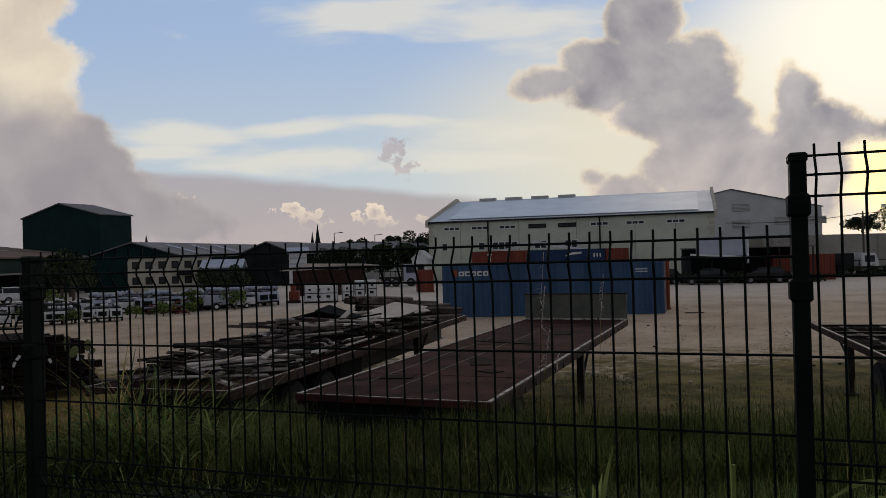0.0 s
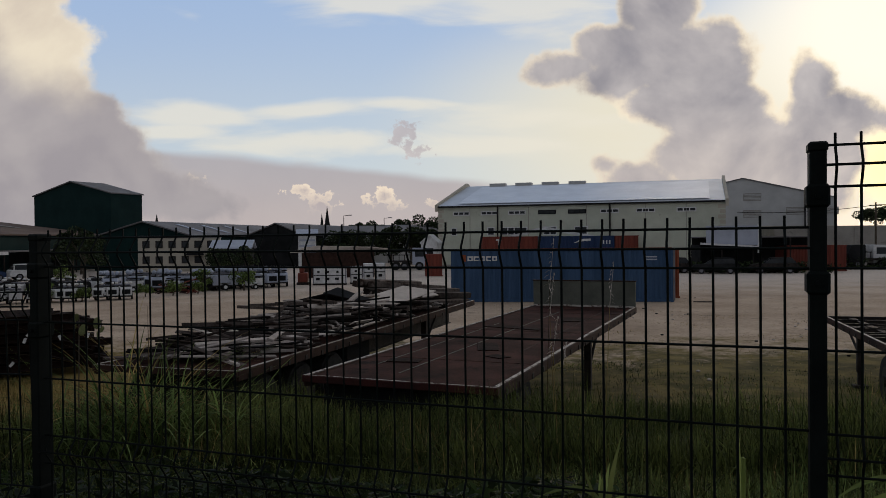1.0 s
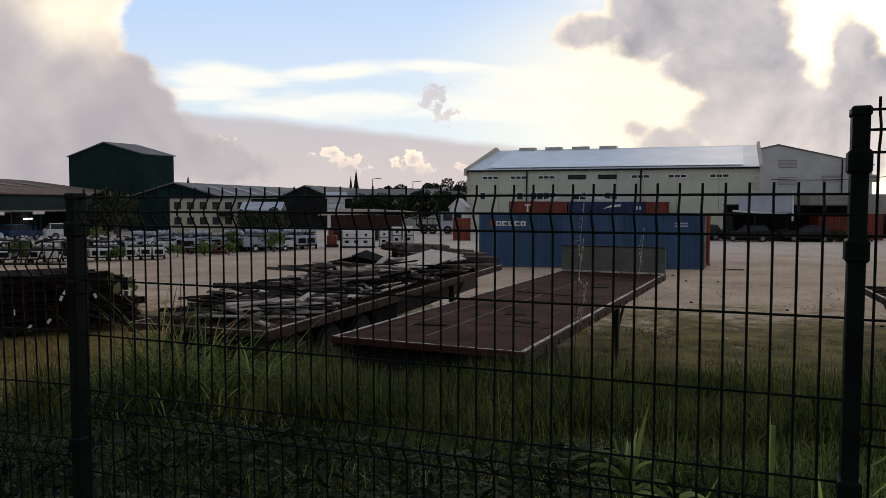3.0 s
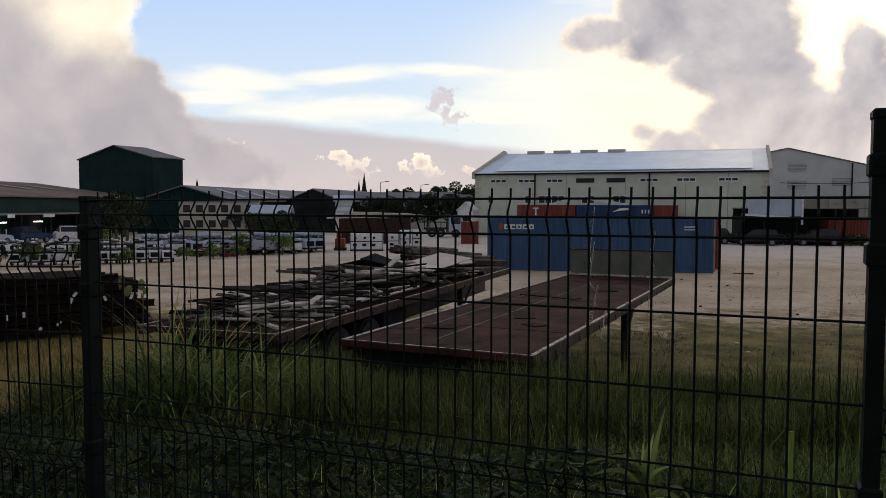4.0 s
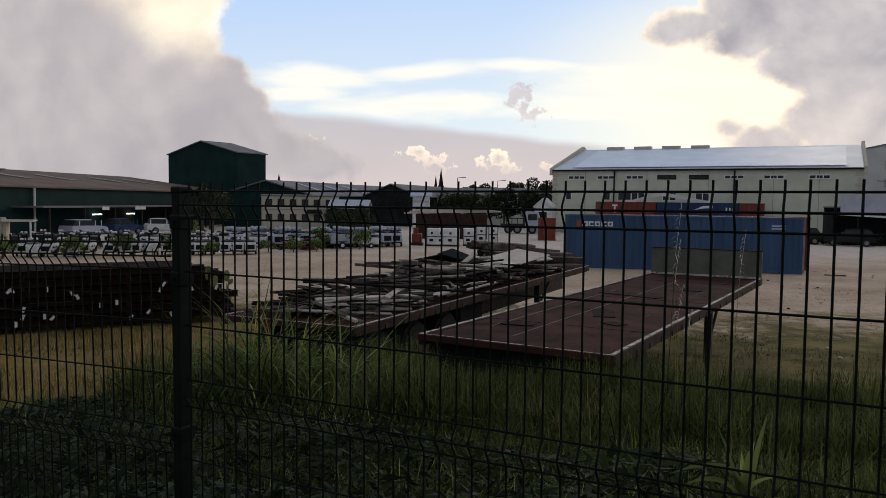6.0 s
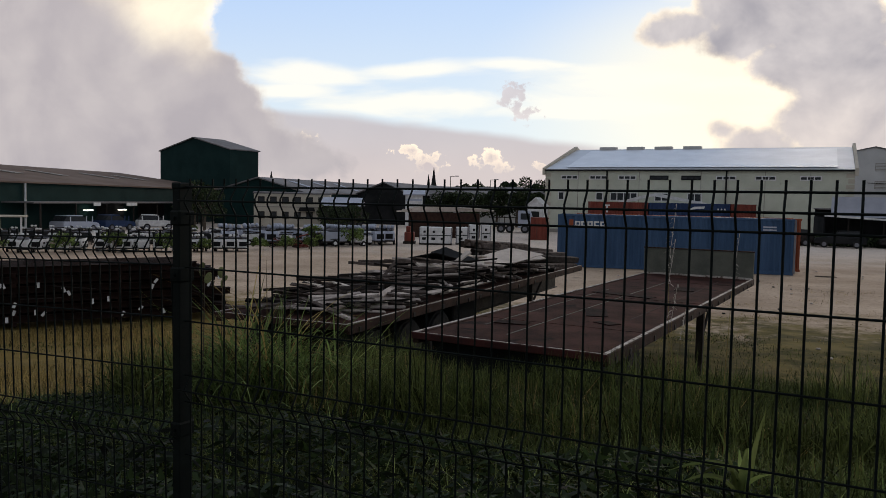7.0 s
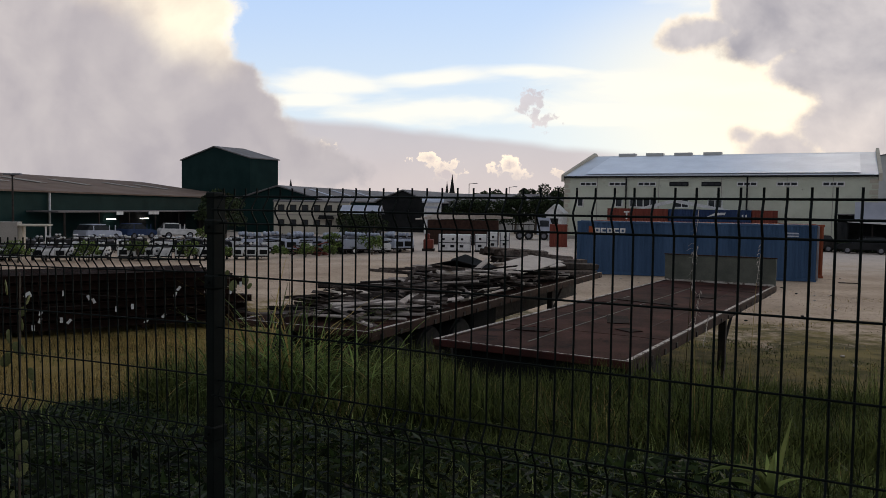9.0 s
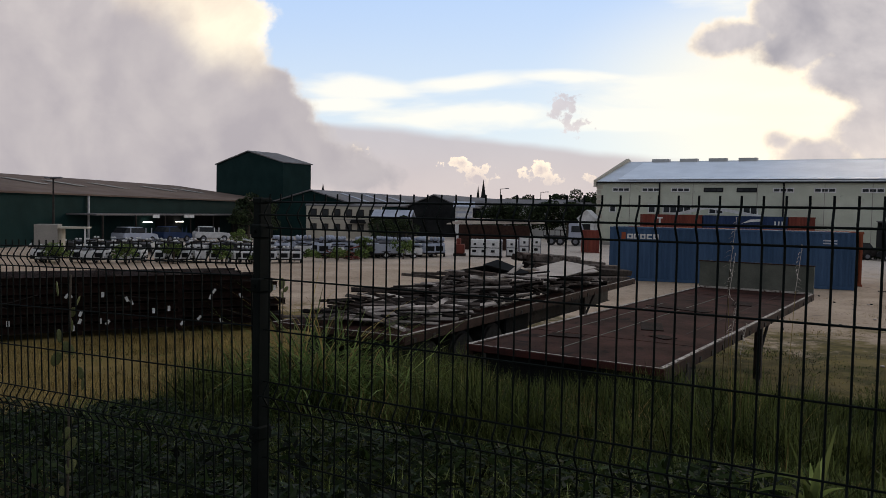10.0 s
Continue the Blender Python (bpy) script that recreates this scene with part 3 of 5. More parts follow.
t1 = flatbed(trailer_pose((0.55, 9.33), (0.365, 0.931)), 11.5, 2.75, 1.68, "long empty flatbed trailer with rust-brown deck and worn edges", beam_from=0.3, beam_h=0.5)
# added dark plate, standing in for the deep shade below the end beam
part("underrun_guard", box(B(), (-2.6, 0.25, 0.95), (-0.15, 0.37, 1.60), bevel=0.02), M_DARKWALL, t1, "dark plate added for the shade under the end beam")
for x, y0, y1 in ((-1.62, 0.6, 9.8), (-0.62, 3.0, 10.6), (-2.25, 1.2, 7.0)):
    part("scuff_line", box(B(), (x - 0.012, y0, 1.6845), (x + 0.012, y1, 1.6875)), M_RUST if x > -1 else M_BOARD, t1, "pale scuffed line along the deck")
for x, y, w, l, a in ((-1.3, 3.4, 0.35, 0.9, 20), (-0.8, 2.4, 0.25, 0.35, 60), (-1.7, 6.2, 0.3, 1.3, 75), (-0.9, 8.0, 0.4, 0.7, 10), (-2.0, 1.6, 0.3, 0.5, 100)):
    part("deck_scrap", box(B(), (-w / 2, -l / 2, 0), (w / 2, l / 2, 0.012), bevel=0.004), M_OLDSTEEL, t1, "dark scrap lying flat on the deck", pose(x, y, 1.686, 0, 0, a))
landing_leg(t1, -0.35, 7.0, 1.5, 0.0)
landing_leg(t1, -2.4, 7.0, 1.5, 0.0)
for x in (-2.45, -0.3):
    for y in (1.3, 2.5):
        wheel(t1, -1.375 + (x + 1.375) * 0.75, y, 0.98)
t2 = flatbed(trailer_pose((-3.1, 11.1), (0.285, 0.958)), 13.2, 2.55, 1.60, "rusty flatbed trailer loaded with a heap of old timber", board=False, beam_from=0.3, beam_h=0.62)
landing_leg(t2, -0.35, 9.4, 1.45, 0.0)
landing_leg(t2, -2.2, 9.4, 1.45, 0.0)
for x in (-2.15, -0.40):
    for y in (1.0, 2.25, 3.5):
        wheel(t2, x, y, 0.88, 0.52, 0.5)
for y in (1.0, 2.25, 3.5):
    part("axle", rod(B(), (-2.2, y, 0.88), (-0.35, y, 0.88), 0.09, 10), M_DARKSTEEL, t2)
    part("spring_hanger", box(B(), (-1.9, y + 0.5, 0.9), (-0.65, y + 0.64, 1.3)), M_DARKSTEEL, t2)
# added box that carries the dark beneath the deck further forward
part("tool_box", box(B(), (-2.0, 4.4, 0.75), (-0.3, 5.6, 1.42), bevel=0.03), M_DARKWALL, t2, "dark box added to fill the shade under the deck")
t3 = flatbed(trailer_pose((10.16, 11.65), (0.257, 0.966)), 9.7, 2.5, 1.30, "skeletal trailer frame without a deck, pale worn side rails", deck=False, board=False)
landing_leg(t3, -2.38, 5.8, 1.2, 0.0)
landing_leg(t3, -0.2, 5.8, 1.2, 0.0)
for x in (-2.3, -0.15):
    for y in (2.2, 3.45):
        wheel(t3, x, y, 0.56, 0.55)


# ---- heap of old timber on the second trailer ----
def timber_heap():
    rnd = random.Random(4)
    heap = thing("timber_heap", trailer_pose((-3.1, 11.1), (0.285, 0.958)), "heap of grey weathered planks and beams on a trailer", "timber")
    kinds = [(1.5, 0.10, 0.022), (2.1, 0.07, 0.035), (0.9, 0.13, 0.020), (2.4, 0.10, 0.04), (1.2, 0.05, 0.045), (0.6, 0.14, 0.025), (2.7, 0.08, 0.05)]
    first = []
    for k, (length, w, h) in enumerate(kinds):
        for mat in (M_WOOD, M_WOODPALE):
            ob = part("plank", box(B(), (-w / 2, -length / 2, -h / 2), (w / 2, length / 2, h / 2), bevel=0.004), mat, heap)
            ob.matrix_local = pose(-1.3, 1.6 + 1.1 * k, 1.66 + 0.04 * k, 0, 0, (70 if mat is M_WOOD else 20) + 5 * k)
            first.append(ob)

    def tall(x, y):
        across = max(0.0, 1 - (abs(x + 1.28) / 1.5) ** 2)
        return across * (0.08 + 0.50 * math.exp(-((y - 5.6) / 1.9) ** 2) + 0.16 * math.exp(-((y - 2.6) / 1.2) ** 2) + 0.22 * math.exp(-((y - 8.6) / 1.2) ** 2))

    for n in range(286):
        k = rnd.choice((0, 0, 0, 1, 1, 2, 2, 3, 3, 4, 4, 5, 6))
        half = kinds[k][0] / 2
        y = rnd.uniform(0.4, 10.4)
        x = -1.28 + rnd.uniform(-1.2, 1.2)
        yaw = rnd.choice((rnd.gauss(-75, 13), rnd.gauss(-55, 24), rnd.gauss(4, 18), rnd.uniform(-90, 90), rnd.uniform(-90, 90)))
        reach = half * abs(math.sin(math.radians(yaw)))
        if reach > 1.28:
            yaw = math.copysign(math.degrees(math.asin(1.2 / half)), yaw)
            reach = 1.2
        x = max(min(x, -0.06 - reach), -2.52 + reach)
        y = max(y, 0.1 + half * abs(math.cos(math.radians(yaw))))
        steep = rnd.gauss(0, 12) if rnd.random() < 0.18 and half < 0.8 else rnd.gauss(0, 2.5)
        z = 1.64 + tall(x, y) * rnd.random() ** 0.55 + half * abs(math.sin(math.radians(steep))) * 0.55
        # pale copies scattered as lit pieces between shadowed ones, fewer at the near end
        share("plank", first[2 * k + (rnd.random() < (0.13 if y < 4.0 else 0.30))], heap, pose(x, y, z, steep, rnd.gauss(0, 16), yaw))
    # broad pieces that stand out on top
    for x, y, z, rx, ry, rz, mat, l, w, t, text in (
            (-0.62, 7.7, 2.10, 7, 6, -14, M_PLY, 1.0, 2.5, 0.02, "large pale plywood sheet"),
            (-1.75, 6.3, 2.14, -10, 14, 55, M_WOOD, 0.6, 1.3, 0.03, ""),
            (-1.30, 6.6, 2.20, 14, -12, 70, M_DARKWALL, 0.5, 1.0, 0.04, "dark broken panel"),
            (-0.95, 5.4, 2.05, -6, 24, -30, M_PLY, 0.16, 1.5, 0.05, "pale sawn board leaning on the heap"),
            (-0.45, 6.2, 1.95, 18, -10, 20, M_PLY, 0.16, 1.1, 0.05, "pale sawn board leaning on the heap"),
            (-1.05, 6.25, 2.12, 32, 5, -25, M_PLY, 0.15, 0.8, 0.04, "pale sawn board leaning on the heap"),
            (-2.1, 2.3, 1.86, 3, 8, 60, M_PLY, 0.24, 0.8, 0.03, "pale offcut"),
            (-1.9, 2.6, 1.90, 3, 8, 52, M_PLY, 0.22, 0.8, 0.03, "pale offcut"),
            (-0.5, 1.8, 1.72, 0, 5, 35, M_PLY, 0.2, 0.5, 0.09, "pale offcut"),
            (-1.6, 4.6, 2.08, 2, 3, 98, M_WOOD, 0.12, 2.4, 0.06, ""),
            (-0.5, 8.9, 2.02, 5, 10, -40, M_PLY, 0.3, 1.4, 0.03, "pale sawn board leaning on the heap"),
            (-1.5, 7.6, 2.08, -8, 12, 62, M_PLY, 0.18, 1.6, 0.04, "pale sawn board leaning on the heap"),
            (-1.9, 5.1, 2.14, -3, 3, 84, M_WOOD, 0.12, 2.2, 0.06, "")):
        part("board", box(B(), (-l / 2, -w / 2, -t / 2), (l / 2, w / 2, t / 2), bevel=0.004), mat, heap, text, pose(x, y, z, rx, ry, rz))
    part("plywood_strip", box(B(), (-0.1, -1.3, -0.02), (0.1, 1.3, 0.02)), M_PLY, heap, "pale sawn board along the edge", pose(-0.20, 5.0, 1.72, 0, -24, 1))
    for k in range(9):
        part("squared_beam", box(B(), (-0.09, -1.9, -0.08), (0.09, 1.9, 0.08), bevel=0.012), M_WOOD, heap, "", pose(-0.35 - 0.24 * k, 11.2 + 0.2 * (k % 3), 1.70 + 0.15 * (k % 2) + 0.055 * k, -3 - k % 3, rnd.uniform(-15, 15), rnd.uniform(-20, -4)))


timber_heap()


# ---- stack of steel sections with tags, on the left ----
def steel_stack():
    rnd = random.Random(7)
    a, b = Vector((-17.6, 13.9, 0)), Vector((-9.2, 21.18, 0))
    d = (b - a).normalized()
    away = Vector((-d.y, d.x, 0))
    m = Matrix(((d.x, away.x, 0, a.x), (d.y, away.y, 0, a.y), (0, 0, 1, 0), (0, 0, 0, 1)))
    length = (b - a).length
    st = thing("steel_beam_stack", m, "stack of rusty steel beams with small white tags", "steel stack")
    z = 0.20
    for layer in range(6):
        for x in np.linspace(0.5, length - 0.7, 5):
            part("timber_bearer", box(B(), (x - 0.05, 0.0, z - 0.09), (x + 0.05, 2.3, z)), M_OLDSTEEL, st)
        short = (0.0, 0.5, 0.2, 0.9, 0.5, 1.3)[layer]
        for k in range(7):
            y = 0.12 + k * 0.33
            part("steel_beam", ibeam(B(), (rnd.uniform(-0.15, 0.1), y, z + 0.18), (length - short + rnd.uniform(-0.3, 0.25), y, z + 0.18), 0.18, 0.2, 0.014), M_OLDSTEEL, st)
        z += 0.248
    for n in range(34):
        x, zz = rnd.uniform(0.6, length - 0.4), rnd.choice((0.25, 0.45, 0.7, 0.95, 1.15)) + rnd.uniform(-0.05, 0.08)
        part("tag", box(B(), (-0.035, -0.004, -0.07), (0.035, 0.0, 0.07)), M_WHITE, st, "white paper tag", pose(x, -0.03 - 0.03 * rnd.random(), zz, rnd.uniform(-8, 8), rnd.choice((0, 0, 20, -25, 40)), 0))
    for n in range(9):
        x, zz = rnd.uniform(1.0, length - 0.6), rnd.choice((0.5, 0.8, 1.05))
        rr = rod(B(), (-0.5, 0, 0), (0.5, 0, 0), 0.012, 6)
        part("binding_wire", rr, M_DARKSTEEL, st, "", pose(x, -0.02, zz, 0, rnd.uniform(-30, 30), 0))


steel_stack()


# ---- containers ----
def corrugated(bm, a, b, z0, z1, depth=0.05, pitch=0.28):
    """An upright trapezoid-ribbed wall from a to b, with ribs standing out to its right hand."""
    a, b = Vector((*a, 0)), Vector((*b, 0))
    d = (b - a).normalized()
    out = Vector((d.y, -d.x, 0))
    length = (b - a).length
    n = max(2, int(length / pitch))
    step = length / n
    prof = []
    for k in range(n):
        for f, o in ((0.0, 1), (0.26, 1), (0.5, 0), (0.76, 0)):
            prof.append((k * step + f * step, o))
    prof.append((length, 1))
    low = [bm.verts.new(a + d * s + out * (o * depth) + Vector((0, 0, z0))) for s, o in prof]
    high = [bm.verts.new(a + d * s + out * (o * depth) + Vector((0, 0, z1))) for s, o in prof]
    for k in range(len(prof) - 1):
        bm.faces.new((low[k], low[k + 1], high[k + 1], high[k]))
    return bm


def container(m, length, height, body, label, end=None, group="shipping containers"):
    """x along its length from 0, y its depth from 0, z up."""
    W = 2.44
    c = thing("shipping_container", m, label, "container", group)
    part("front_panel", corrugated(B(), (0.1, 0.05), (length - 0.1, 0.05), 0.16, height - 0.1), body, c)
    part("back_panel", corrugated(B(), (length - 0.1, W - 0.05), (0.1, W - 0.05), 0.16, height - 0.1), body, c)
    part("end_panel", corrugated(B(), (0.05, W - 0.1), (0.05, 0.1), 0.16, height - 0.1), body, c)
    part("roof", box(B(), (0.05, 0.05, height - 0.06), (length - 0.05, W - 0.05, height - 0.02)), body, c)
    part("floor", box(B(), (0.05, 0.05, 0.12), (length - 0.05, W - 0.05, 0.16)), M_DARKSTEEL, c)
    for y in (0.0, W - 0.06):
        part("bottom_rail", box(B(), (0.1, y, 0.02), (length - 0.1, y + 0.06, 0.17)), body, c)
        part("top_rail", box(B(), (0.1, y, height - 0.11), (length - 0.1, y + 0.06, height - 0.005)), body, c)
    for x in (0.0, length - 0.12):
        for y in (0.0, W - 0.12):
            part("corner_post", box(B(), (x, y, 0.1), (x + 0.12, y + 0.12, height - 0.1), bevel=0.01), body, c)
            for z in (0.0, height - 0.12):
                part("corner_casting", box(B(), (x - 0.005, y - 0.005, z), (x + 0.165, y + 0.165, z + 0.12), bevel=0.012), body, c)
    for k in range(2):
        y0 = 0.12 + k * 1.1
        door = part("door", box(B(), (length - 0.06, y0 + 0.01, 0.18), (length - 0.015, y0 + 1.09, height - 0.12)), end or body, c)
        for y in (y0 + 0.3, y0 + 0.75):
            part("lock_rod", rod(B(), (length + 0.012, y, 0.2), (length + 0.012, y, height - 0.15), 0.018, 8), M_GREYEND, door)
    return c


def lettering(text, size, mat, parent, m, name, label):
    cu = bpy.data.curves.new(name, "FONT")
    cu.body, cu.size, cu.extrude = text, size, 0.003
    cu.offset = size * 0.02
    tmp = new("lettering_source", cu)
    me = bpy.data.meshes.new_from_object(tmp.evaluated_get(bpy.context.evaluated_depsgraph_get()))
    bpy.data.objects.remove(tmp)
    me.materials.clear()
    me.materials.append(mat)
    ob = new(name, me)
    ob.parent, ob.matrix_local = parent, m
    ob["label"] = label
    return ob


FRONT = math.degrees(math.atan2(-1.0, 11.75))
blue_box = container(pose(-0.1, 42.95, 0, 0, 0, FRONT), 12.05, 2.9, M_BLUE, "long blue corrugated shipping container on the gravel", M_GREYEND)
part("maker_mark", box(B(), (0.62, -0.004, 2.25), (0.84, 0.008, 2.62)), M_ORANGE, blue_box, "small red maker's mark")
for k, w in enumerate((0.30, 0.28, 0.28, 0.28, 0.28)):
    part("mark_bar", box(B(), (0.92 + 0.34 * k, -0.004, 2.28 + 0.0), (0.92 + 0.34 * k + w, 0.008, 2.34)), M_WHITE, blue_box)
    part("mark_bar", box(B(), (0.92 + 0.34 * k, -0.004, 2.46), (0.92 + 0.34 * k + w, 0.008, 2.54)), M_WHITE, blue_box)
    part("mark_bar", box(B(), (0.92 + 0.34 * k, -0.004, 2.34), (0.92 + 0.34 * k + 0.09, 0.008, 2.46)), M_WHITE, blue_box)
    if k in (0, 2, 4):
        part("mark_bar", box(B(), (0.92 + 0.34 * k + w - 0.08, -0.004, 2.34), (0.92 + 0.34 * k + w, 0.008, 2.46)), M_WHITE, blue_box)
part("door_frame", box(B(), (12.056, -0.02, 0.08), (12.16, 2.42, 2.86), bevel=0.02), M_GREYEND, blue_box, "grey door end")
part("code_bar", box(B(), (10.55, -0.004, 2.42), (11.2, 0.008, 2.50)), M_SHEET, blue_box, "row of small pale code marks")
part("code_bar", box(B(), (10.55, -0.004, 2.28), (11.2, 0.008, 2.35)), M_SHEET, blue_box, "row of small pale code marks")
orange_box = container(pose(0.85, 45.6, 0, 0, 0, FRONT), 12.19, 2.9, M_ORANGE, "orange-red shipping container parked behind the blue one")
for x, y, length, mat, text in ((3.3, 84.6, 6.06, M_BROWNRED, "rust-red shipping container raised on blocks"),
                                (9.5, 85.1, 8.4, M_NAVY, "dark blue shipping container raised on blocks"),
                                (18.0, 85.8, 2.6, M_BROWNRED, "short rust-red shipping container raised on blocks")):
    c = container(pose(x, y, 0.85, 0, 0, 4), length, 2.9, mat, text)
    for k in (0.3, length - 0.9):
        part("block", box(B(), (k, 0.1, -0.85), (k + 0.6, 2.3, 0.0)), M_CONCRETE, c, "concrete block underneath")
    if mat is M_NAVY:
        bm = slab(B(), [(5.0, 2.1), (5.9, 2.55), (7.0, 2.6), (6.9, 2.35), (6.0, 2.3)], 0.02)
        part("swoosh_mark", bm, M_WHITE, c, "white swoosh mark", pose(-1.2, -0.03, 0))
        for k in range(3):
            part("mark_bar", box(B(), (7.1 + 0.35 * k, -0.02, 2.0), (7.25 + 0.35 * k, -0.005, 2.4)), M_WHITE, c)
    elif x < 5:
        part("mark_bar", box(B(), (1.45, -0.02, 2.45), (2.05, -0.005, 2.6)), M_WHITE, c)
        part("mark_bar", box(B(), (1.67, -0.02, 1.75), (1.85, -0.005, 2.45)), M_WHITE, c)
container(pose(-2.6, 73.0, 0, 0, 0, 3), 1.6, 2.1, M_BROWNRED, "small orange-red steel skip box on the gravel")


# ---- buildings ----
def window(parent, x, y, z0, w, h, panes=3, frame_mat=None, out=-1):
    """A window in a wall face at y, looking out along out * y."""
    t = 0.06 * out
    lo, hi = min(y, y + t), max(y, y + t)
    fr = B()
    e = 0.11
    box(fr, (x, lo, z0), (x + w, hi, z0 + e)), box(fr, (x, lo, z0 + h - e), (x + w, hi, z0 + h))
    for k in range(panes + 1):
        xx = x + k * (w - e) / panes
        box(fr, (xx, lo, z0 + e), (xx + e, hi, z0 + h - e))
    win = part("window", fr, frame_mat or M_WHITE, parent)
    for k in range(panes):
        xx = x + k * (w - e) / panes + e
        part("pane", box(B(), (xx, min(y, y + t * 0.4), z0 + e), (xx + (w - e) / panes - e, max(y, y + t * 0.4), z0 + h - e)), M_GLASS, win)
    return win


def gable_house(name, m, length, depth, eave, ridge, wall_mat, roof_mat, label, category="warehouse", over=0.3, across=False):
    """x along the front from 0, y away from the viewer; the ridge runs along x (or along y if across)."""
    h = thing(name, m, label, category)
    if not across:
        part("front_wall", box(B(), (0, 0, 0), (length, 0.25, eave)), wall_mat, h)
        part("back_wall", box(B(), (0, depth - 0.25, 0), (length, depth, eave)), wall_mat, h)
        for x in (0.0, length - 0.25):
            bm = slab(B(), [(0.26, 0), (depth - 0.26, 0), (depth - 0.26, eave), (depth / 2, ridge - 0.02), (0.26, eave)], 0.25)
            part("gable_wall", bm, wall_mat, h, m=Matrix.Translation((x, 0, 0)) @ pose(0.25, 0, 0, 0, 0, 90))
        for y0, y1 in ((-over, depth / 2), (depth + over, depth / 2)):
            drop = (ridge - eave) / (depth / 2) * over
            bm = B()
            vs = [bm.verts.new(v) for v in ((-over, y0, eave - drop), (length + over, y0, eave - drop), (length + over, y1, ridge), (-over, y1, ridge),
                                           (-over, y0, eave - drop + 0.15), (length + over, y0, eave - drop + 0.15), (length + over, y1, ridge + 0.15), (-over, y1, ridge + 0.15))]
            for q in ((0, 1, 2, 3), (7, 6, 5, 4), (0, 4, 5, 1), (1, 5, 6, 2), (2, 6, 7, 3), (3, 7, 4, 0)):
                bm.faces.new([vs[i] for i in q])
            bmesh.ops.recalc_face_normals(bm, faces=bm.faces)
            part("roof", bm, roof_mat, h)
    else:
        for x in (0.0, length - 0.25):
            part("side_wall", box(B(), (x, 0.26, 0), (x + 0.25, depth - 0.26, eave)), wall_mat, h)
        for y in (0.0, depth - 0.25):
            bm = slab(B(), [(0, 0), (length, 0), (length, eave), (length / 2, ridge - 0.02), (0, eave)], 0.25)
            part("gable_wall", bm, wall_mat, h, m=pose(0, y, 0))
        for x0 in (-over, length + over):
            drop = (ridge - eave) / (length / 2) * over
            bm = B()
            x1 = length / 2
            vs = [bm.verts.new(v) for v in ((x0, -over, eave - drop), (x0, depth + over, eave - drop), (x1, depth + over, ridge), (x1, -over, ridge),
                                           (x0, -over, eave - drop + 0.15), (x0, depth + over, eave - drop + 0.15), (x1, depth + over, ridge + 0.15), (x1, -over, ridge + 0.15))]
            for q in ((0, 1, 2, 3), (7, 6, 5, 4), (0, 4, 5, 1), (1, 5, 6, 2), (2, 6, 7, 3), (3, 7, 4, 0)):
                bm.faces.new([vs[i] for i in q])
            bmesh.ops.recalc_face_normals(bm, faces=bm.faces)
            part("roof", bm, roof_mat, h)
    return h


def facing(a, b):
    """A pose at a whose x runs to b."""
    return pose(a[0], a[1], 0, 0, 0, math.degrees(math.atan2(b[1] - a[1], b[0] - a[0])))


# the sage warehouse with its pale roof and raised gable parapets
wh_m = facing((-1.71, 95.0), (29.85, 85.0))
LW, DW = 33.1, 26.0
wh = gable_house("warehouse", wh_m, LW, DW, 7.45, 10.62, M_SAGE, M_ROOF, "long sage-green warehouse with pale metal roof", over=0.12)
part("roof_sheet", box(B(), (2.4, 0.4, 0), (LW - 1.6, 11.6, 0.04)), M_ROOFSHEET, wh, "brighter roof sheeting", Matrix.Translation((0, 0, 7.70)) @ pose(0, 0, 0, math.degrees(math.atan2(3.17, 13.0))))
part("gutter", box(B(), (0, -0.32, 7.34), (LW, -0.121, 7.52)), M_DARKWALL, wh)
for x in (-0.35, LW + 0.02):
    bm = slab(B(), [(-0.3, 6.9), (0.3, 6.9), (DW / 2, 10.5), (DW - 0.3, 6.9), (DW + 0.3, 6.9), (DW + 0.3, 7.7), (DW / 2, 11.2), (-0.3, 7.7)], 0.33)
    part("gable_parapet", bm, M_CREAM, wh, "cream parapet coping", Matrix.Translation((x, 0, 0)) @ pose(0.33, 0, 0, 0, 0, 90))
for k in range(12):
    part("quoin", box(B(), (LW - 0.55 - 0.2 * (k % 2), -0.05, 0.3 + k * 0.58), (LW + 0.05, 0.0, 0.3 + k * 0.58 + 0.44)), M_CREAM, wh)
    part("quoin", box(B(), (-0.05, -0.05, 0.3 + k * 0.58), (0.5 + 0.2 * (k % 2), 0.0, 0.3 + k * 0.58 + 0.44)), M_CREAM, wh)
for k in range(4):
    part("roof_vent", box(B(), (3.2 + 3.6 * k, DW / 2 - 0.5, 10.62), (5.4 + 3.6 * k, DW / 2 + 0.5, 11.05)), M_GREYWALL, wh)
for k, x in enumerate((1.9, 5.4, 8.8, 12.4, 15.9, 19.6, 23.6, 28.0)):
    window(wh, x, 0.0, 6.35, 2.1, 0.5, 3, M_DARKWALL if k in (3, 4) else M_WHITE)
for x, w in ((1.6, 0.8), (6.2, 0.9), (7.9, 3.2), (13.0, 1.6), (16.6, 1.6)):
    window(wh, x, 0.0, 3.9, w, 1.0, max(1, round(w / 0.8)))
for x in (7.5, 20.7):
    part("downpipe", rod(B(), (x, -0.15, 0), (x, -0.15, 7.4), 0.09, 8), M_DARKWALL, wh)
for x in (4.0, 11.2, 18.0, 24.6, 29.0):
    part("wall_joint", box(B(), (x, -0.03, 0.4), (x + 0.06, -0.002, 7.3)), M_CONCRETE, wh)
part("plinth", box(B(), (0, -0.06, 0), (LW, -0.002, 0.4)), M_CONCRETE, wh)
